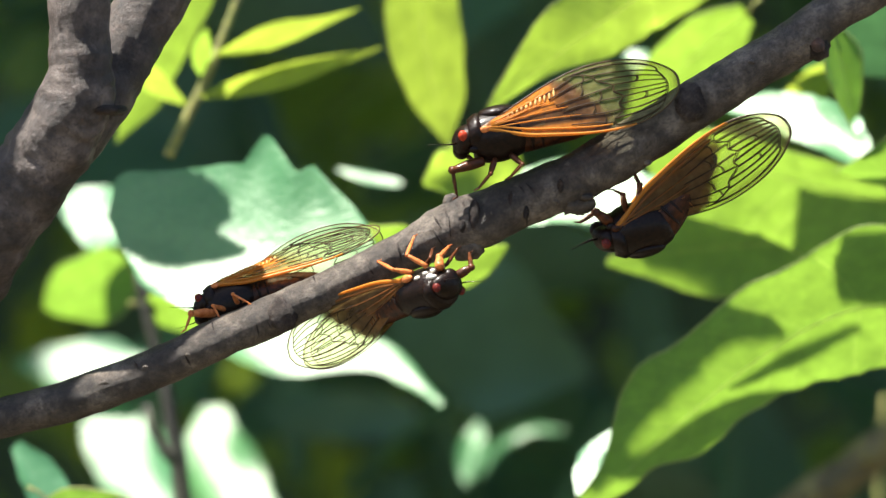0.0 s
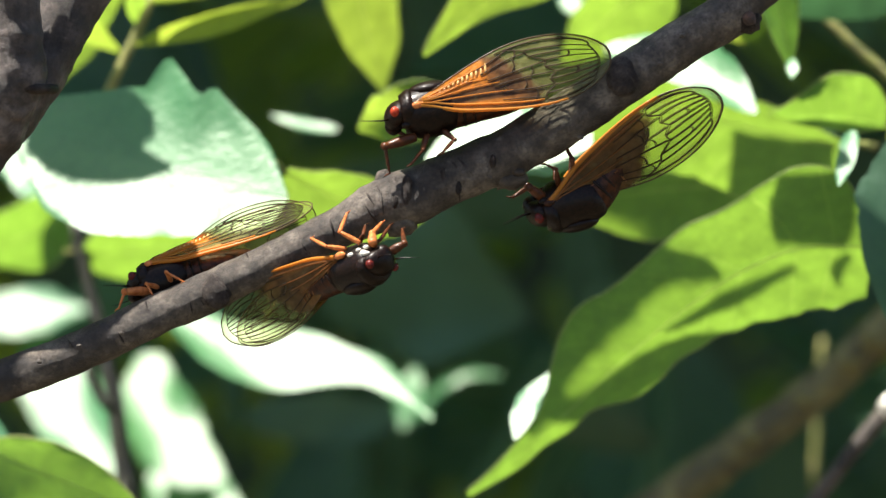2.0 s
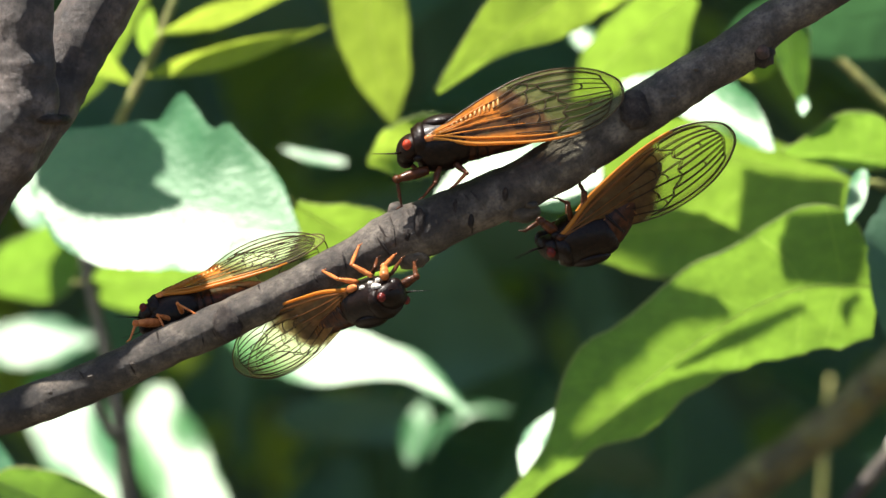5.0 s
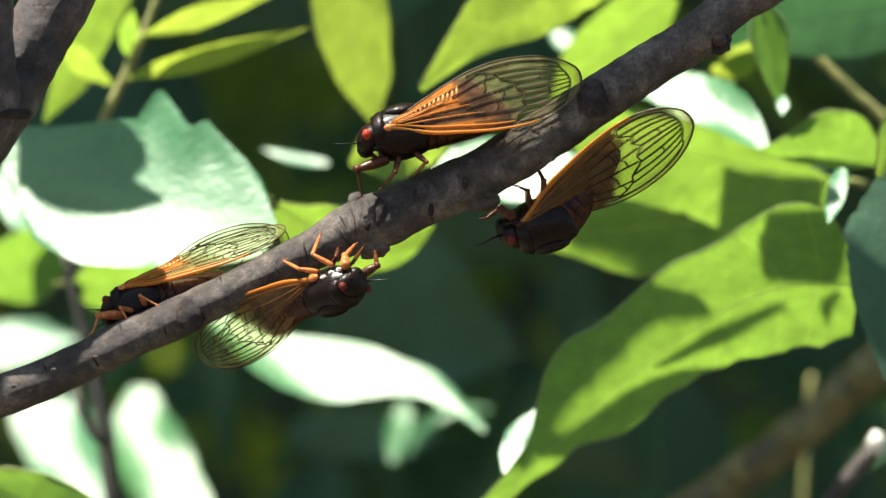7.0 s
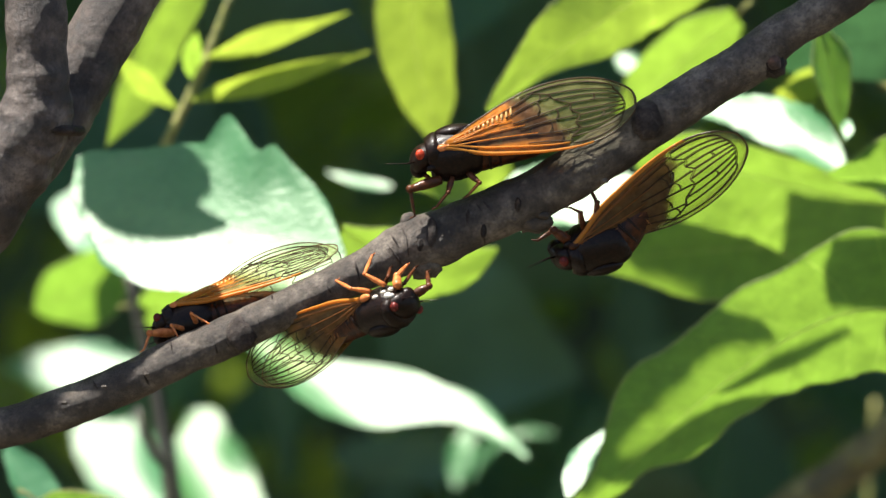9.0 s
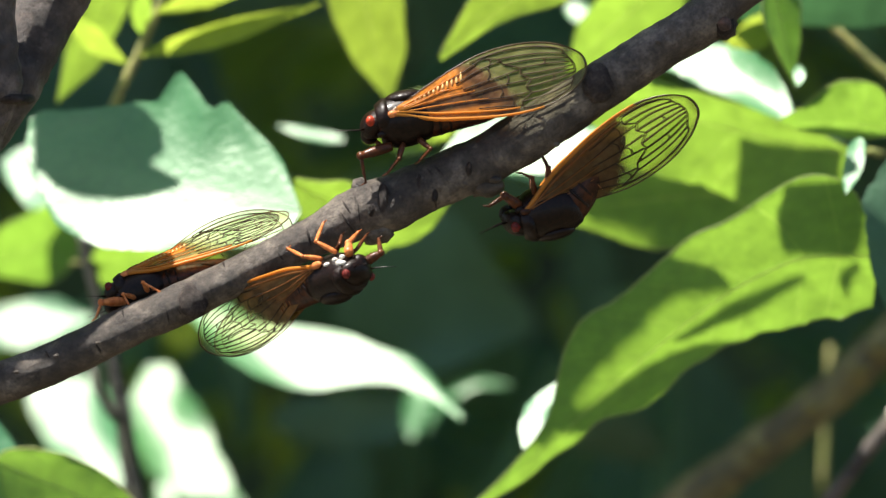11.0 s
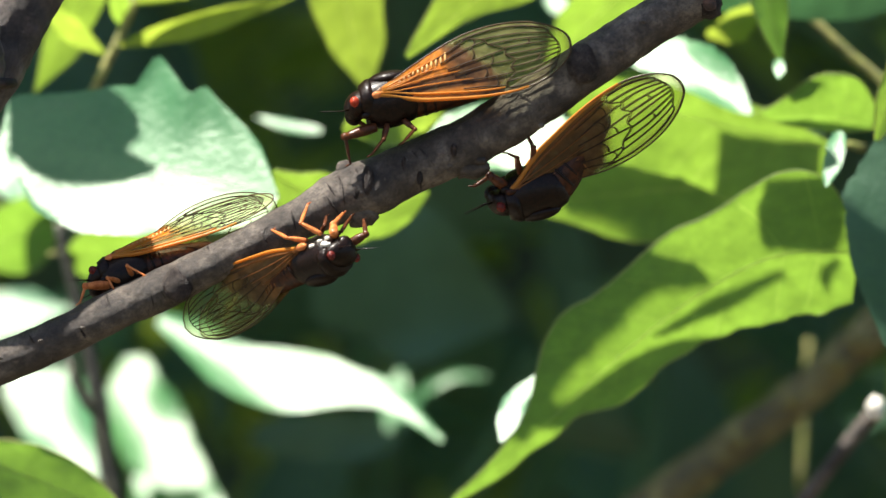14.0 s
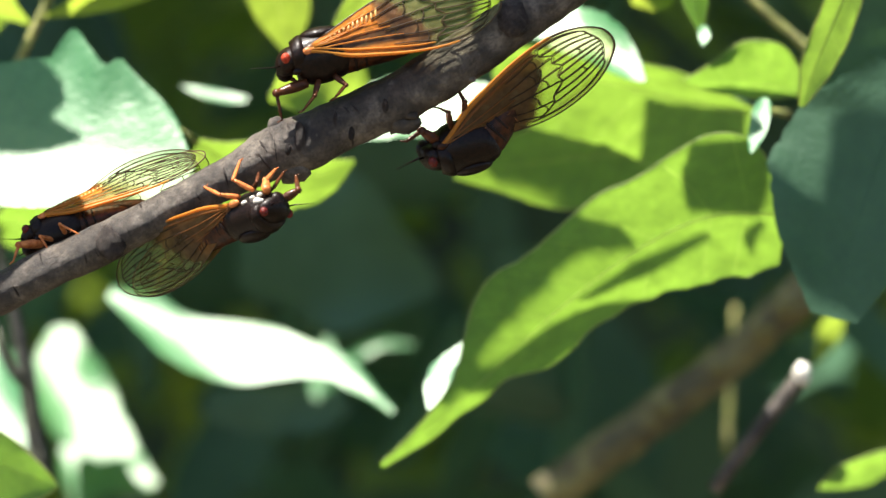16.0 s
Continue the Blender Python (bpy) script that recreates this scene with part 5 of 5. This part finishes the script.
def motions():
    for ob in (limb_tree, branch, c1, c2, c3, c4):
        walk(ob, ride(ob))
    walk(BIG, sway(BIG, ((0, 0.0001, 0.0002), (0.5, 0.0001, 0.0002), (1, -0.0001, 0.0005), (1.5, -0.0003, -0.0002), (2, 0.0003, 0.0004), (2.5, -0.0010, 0.0000), (3, 0.0004, -0.0002), (3.5, -0.0006, 0.0002), (4, -0.0001, 0.0001), (4.5, -0.0001, 0.0001), (5, -0.0002, 0.0002), (5.5, -0.0003, 0.0003), (6, -0.0004, 0.0003), (6.5, -0.0005, 0.0004), (7, -0.0003, 0.0002), (7.5, 0.0002, -0.0001), (8, 0.0001, -0.0006), (8.5, -0.0005, 0.0005), (9, 0.0007, 0.0001), (9.5, 0.0008, -0.0002), (10, 0.0005, -0.0001), (10.5, 0.0003, -0.0001), (11, 0.0000, 0.0000), (11.5, -0.0002, 0.0001), (12, -0.0005, 0.0002), (12.5, 0.0001, -0.0001), (13, -0.0001, 0.0002), (13.5, 0.0004, -0.0004), (14, -0.0000, -0.0004), (14.5, 0.0002, 0.0000), (15, 0.0002, 0.0002), (15.5, 0.0001, -0.0000), (16, 0.0003, 0.0004))))
    walk(LIT, sway(LIT, ((0, 0.0065, -0.0048), (0.5, 0.0004, -0.0004), (1, -0.0002, 0.0006), (1.5, 0.0005, -0.0004), (2, -0.0000, -0.0001), (2.5, -0.0005, 0.0008), (3, -0.0003, -0.0002), (3.5, 0.0004, -0.0003), (4, -0.0000, 0.0001), (4.5, 0.0003, -0.0003), (5, 0.0006, -0.0006), (5.5, 0.0009, -0.0009), (6, 0.0012, -0.0013), (6.5, 0.0015, -0.0016), (7, -0.0002, 0.0002), (7.5, -0.0005, 0.0006), (8, -0.0008, 0.0009), (8.5, 0.0000, -0.0002), (9, 0.0006, -0.0001), (9.5, 0.0002, -0.0009), (10, 0.0005, -0.0009), (10.5, 0.0008, -0.0009), (11, 0.0011, -0.0008), (11.5, 0.0014, -0.0008), (12, 0.0017, -0.0008), (12.5, 0.0015, -0.0003), (13, 0.0006, -0.0005), (13.5, -0.0009, 0.0006), (14, 0.0011, 0.0005), (14.5, -0.0004, -0.0001), (15, -0.0000, -0.0001), (15.5, -0.0006, 0.0005), (16, -0.0010, 0.0001))))
    walk(TOP, sway(TOP, ((0, -0.0003, 0.0002), (0.5, -0.0001, 0.0010), (1, 0.0001, 0.0001), (1.5, -0.0008, -0.0002), (2, -0.0002, 0.0002), (2.5, 0.0008, -0.0007), (3, 0.0003, 0.0004), (3.5, 0.0002, -0.0005), (4, 0.0002, -0.0007), (4.5, 0.0003, -0.0006), (5, 0.0004, -0.0004), (5.5, 0.0005, -0.0003), (6, 0.0006, -0.0001), (6.5, 0.0008, 0.0000), (7, 0.0009, 0.0002), (7.5, 0.0010, 0.0003), (8, 0.0011, 0.0005), (8.5, 0.0013, 0.0006), (9, 0.0014, 0.0008), (9.5, 0.0015, 0.0009), (10, 0.0016, 0.0010), (10.5, 0.0018, 0.0012), (11, 0.0019, 0.0013), (11.5, 0.0020, 0.0015), (12, 0.0021, 0.0016), (12.5, 0.0006, 0.0022), (13, 0.0014, -0.0012), (13.5, -0.0003, -0.0002), (14, -0.0006, 0.0001), (14.5, -0.0011, 0.0007), (15, -0.0004, 0.0002), (15.5, 0.0001, -0.0004), (16, -0.0002, -0.0002))))
    walk(CURL, sway(CURL, ((0, -0.0002, -0.0008), (0.5, -0.0002, -0.0008), (1, 0.0000, 0.0003), (1.5, 0.0009, 0.0006), (2, 0.0002, -0.0004), (2.5, 0.0000, 0.0001), (3, -0.0006, 0.0006), (3.5, 0.0003, -0.0000), (4, -0.0001, -0.0002), (4.5, -0.0000, -0.0002), (5, 0.0001, -0.0002), (5.5, 0.0002, -0.0003), (6, 0.0002, -0.0003), (6.5, 0.0003, -0.0004), (7, 0.0000, -0.0000), (7.5, 0.0002, -0.0001), (8, 0.0005, 0.0002), (8.5, 0.0000, -0.0000), (9, -0.0005, -0.0007), (9.5, -0.0004, 0.0007), (10, -0.0005, 0.0003), (10.5, -0.0006, -0.0002), (11, -0.0007, -0.0006), (11.5, -0.0008, -0.0011), (12, -0.0009, -0.0015), (12.5, -0.0016, -0.0006), (13, -0.0002, -0.0005), (13.5, -0.0001, 0.0002), (14, 0.0007, 0.0014), (14.5, 0.0004, 0.0005), (15, 0.0006, -0.0002), (15.5, 0.0007, -0.0001), (16, 0.0000, -0.0000))))
    walk(LOW_ONE, sway(LOW_ONE, ((0, -0.0170, 0.0102), (0.5, 0.0003, -0.0166), (1, 0.0026, -0.0090), (1.5, -0.0029, -0.0043), (2, -0.0050, -0.0053), (2.5, -0.0046, -0.0008), (3, -0.0050, -0.0029), (3.5, 0.0000, -0.0000), (4, 0.0006, 0.0012), (4.5, 0.0013, 0.0024), (5, 0.0019, 0.0036), (5.5, 0.0025, 0.0049), (6, 0.0032, 0.0061), (6.5, 0.0038, 0.0073), (7, 0.0093, -0.0002), (7.5, 0.0043, -0.0051), (8, 0.0118, -0.0028), (8.5, 0.0083, 0.0009), (9, 0.0046, -0.0008), (9.5, 0.0032, -0.0003), (10, 0.0020, -0.0012), (10.5, 0.0009, -0.0021), (11, -0.0002, -0.0029), (11.5, -0.0014, -0.0038), (12, -0.0025, -0.0047), (12.5, -0.0007, -0.0075), (13, 0.0001, -0.0089), (13.5, 0.0014, -0.0070), (14, 0.0004, -0.0097), (14.5, 0.0034, -0.0080), (15, 0.0043, -0.0106), (15.5, 0.0046, -0.0097), (16, 0.0058, -0.0105))))
    walk(GLARE, sway(GLARE, ((0, 0.0116, 0.0000), (0.5, 0.0071, 0.0000), (1, -0.0015, 0.0000), (1.5, -0.0007, 0.0000), (2, 0.0000, 0.0000), (2.5, -0.0013, 0.0000), (3, 0.0022, 0.0000), (3.5, 0.0000, 0.0000), (4, 0.0002, 0.0000), (4.5, 0.0008, 0.0000), (5, 0.0013, 0.0000), (5.5, 0.0018, 0.0000), (6, 0.0023, 0.0000), (6.5, 0.0028, 0.0000), (7, 0.0046, 0.0000), (7.5, 0.0048, 0.0000), (8, 0.0050, 0.0000), (8.5, 0.0062, 0.0000), (9, 0.0075, 0.0000), (9.5, 0.0087, 0.0000), (10, 0.0079, 0.0000), (10.5, 0.0071, 0.0000), (11, 0.0063, 0.0000), (11.5, 0.0056, 0.0000), (12, 0.0048, 0.0000), (12.5, 0.0055, 0.0000), (13, 0.0015, 0.0000), (13.5, 0.0014, 0.0000), (14, 0.0016, 0.0000), (14.5, -0.0006, 0.0000), (15, -0.0022, 0.0000), (15.5, -0.0015, 0.0000), (16, -0.0048, 0.0000))))
    walk(DROOP, sway(DROOP, ((0, -0.0170, 0.0102), (0.5, 0.0003, -0.0166), (1, 0.0026, -0.0090), (1.5, -0.0029, -0.0043), (2, -0.0050, -0.0053), (2.5, -0.0046, -0.0008), (3, -0.0050, -0.0029), (3.5, 0.0000, -0.0000), (4, 0.0006, 0.0012), (4.5, 0.0013, 0.0024), (5, 0.0019, 0.0036), (5.5, 0.0025, 0.0049), (6, 0.0032, 0.0061), (6.5, 0.0038, 0.0073), (7, 0.0093, -0.0002), (7.5, 0.0043, -0.0051), (8, 0.0118, -0.0028), (8.5, 0.0083, 0.0009), (9, 0.0046, -0.0008), (9.5, 0.0032, -0.0003), (10, 0.0020, -0.0012), (10.5, 0.0009, -0.0021), (11, -0.0002, -0.0029), (11.5, -0.0014, -0.0038), (12, -0.0025, -0.0047), (12.5, -0.0007, -0.0075), (13, 0.0001, -0.0089), (13.5, 0.0014, -0.0070), (14, 0.0004, -0.0097), (14.5, 0.0034, -0.0080), (15, 0.0043, -0.0106), (15.5, 0.0046, -0.0097), (16, 0.0058, -0.0105))))


motions()
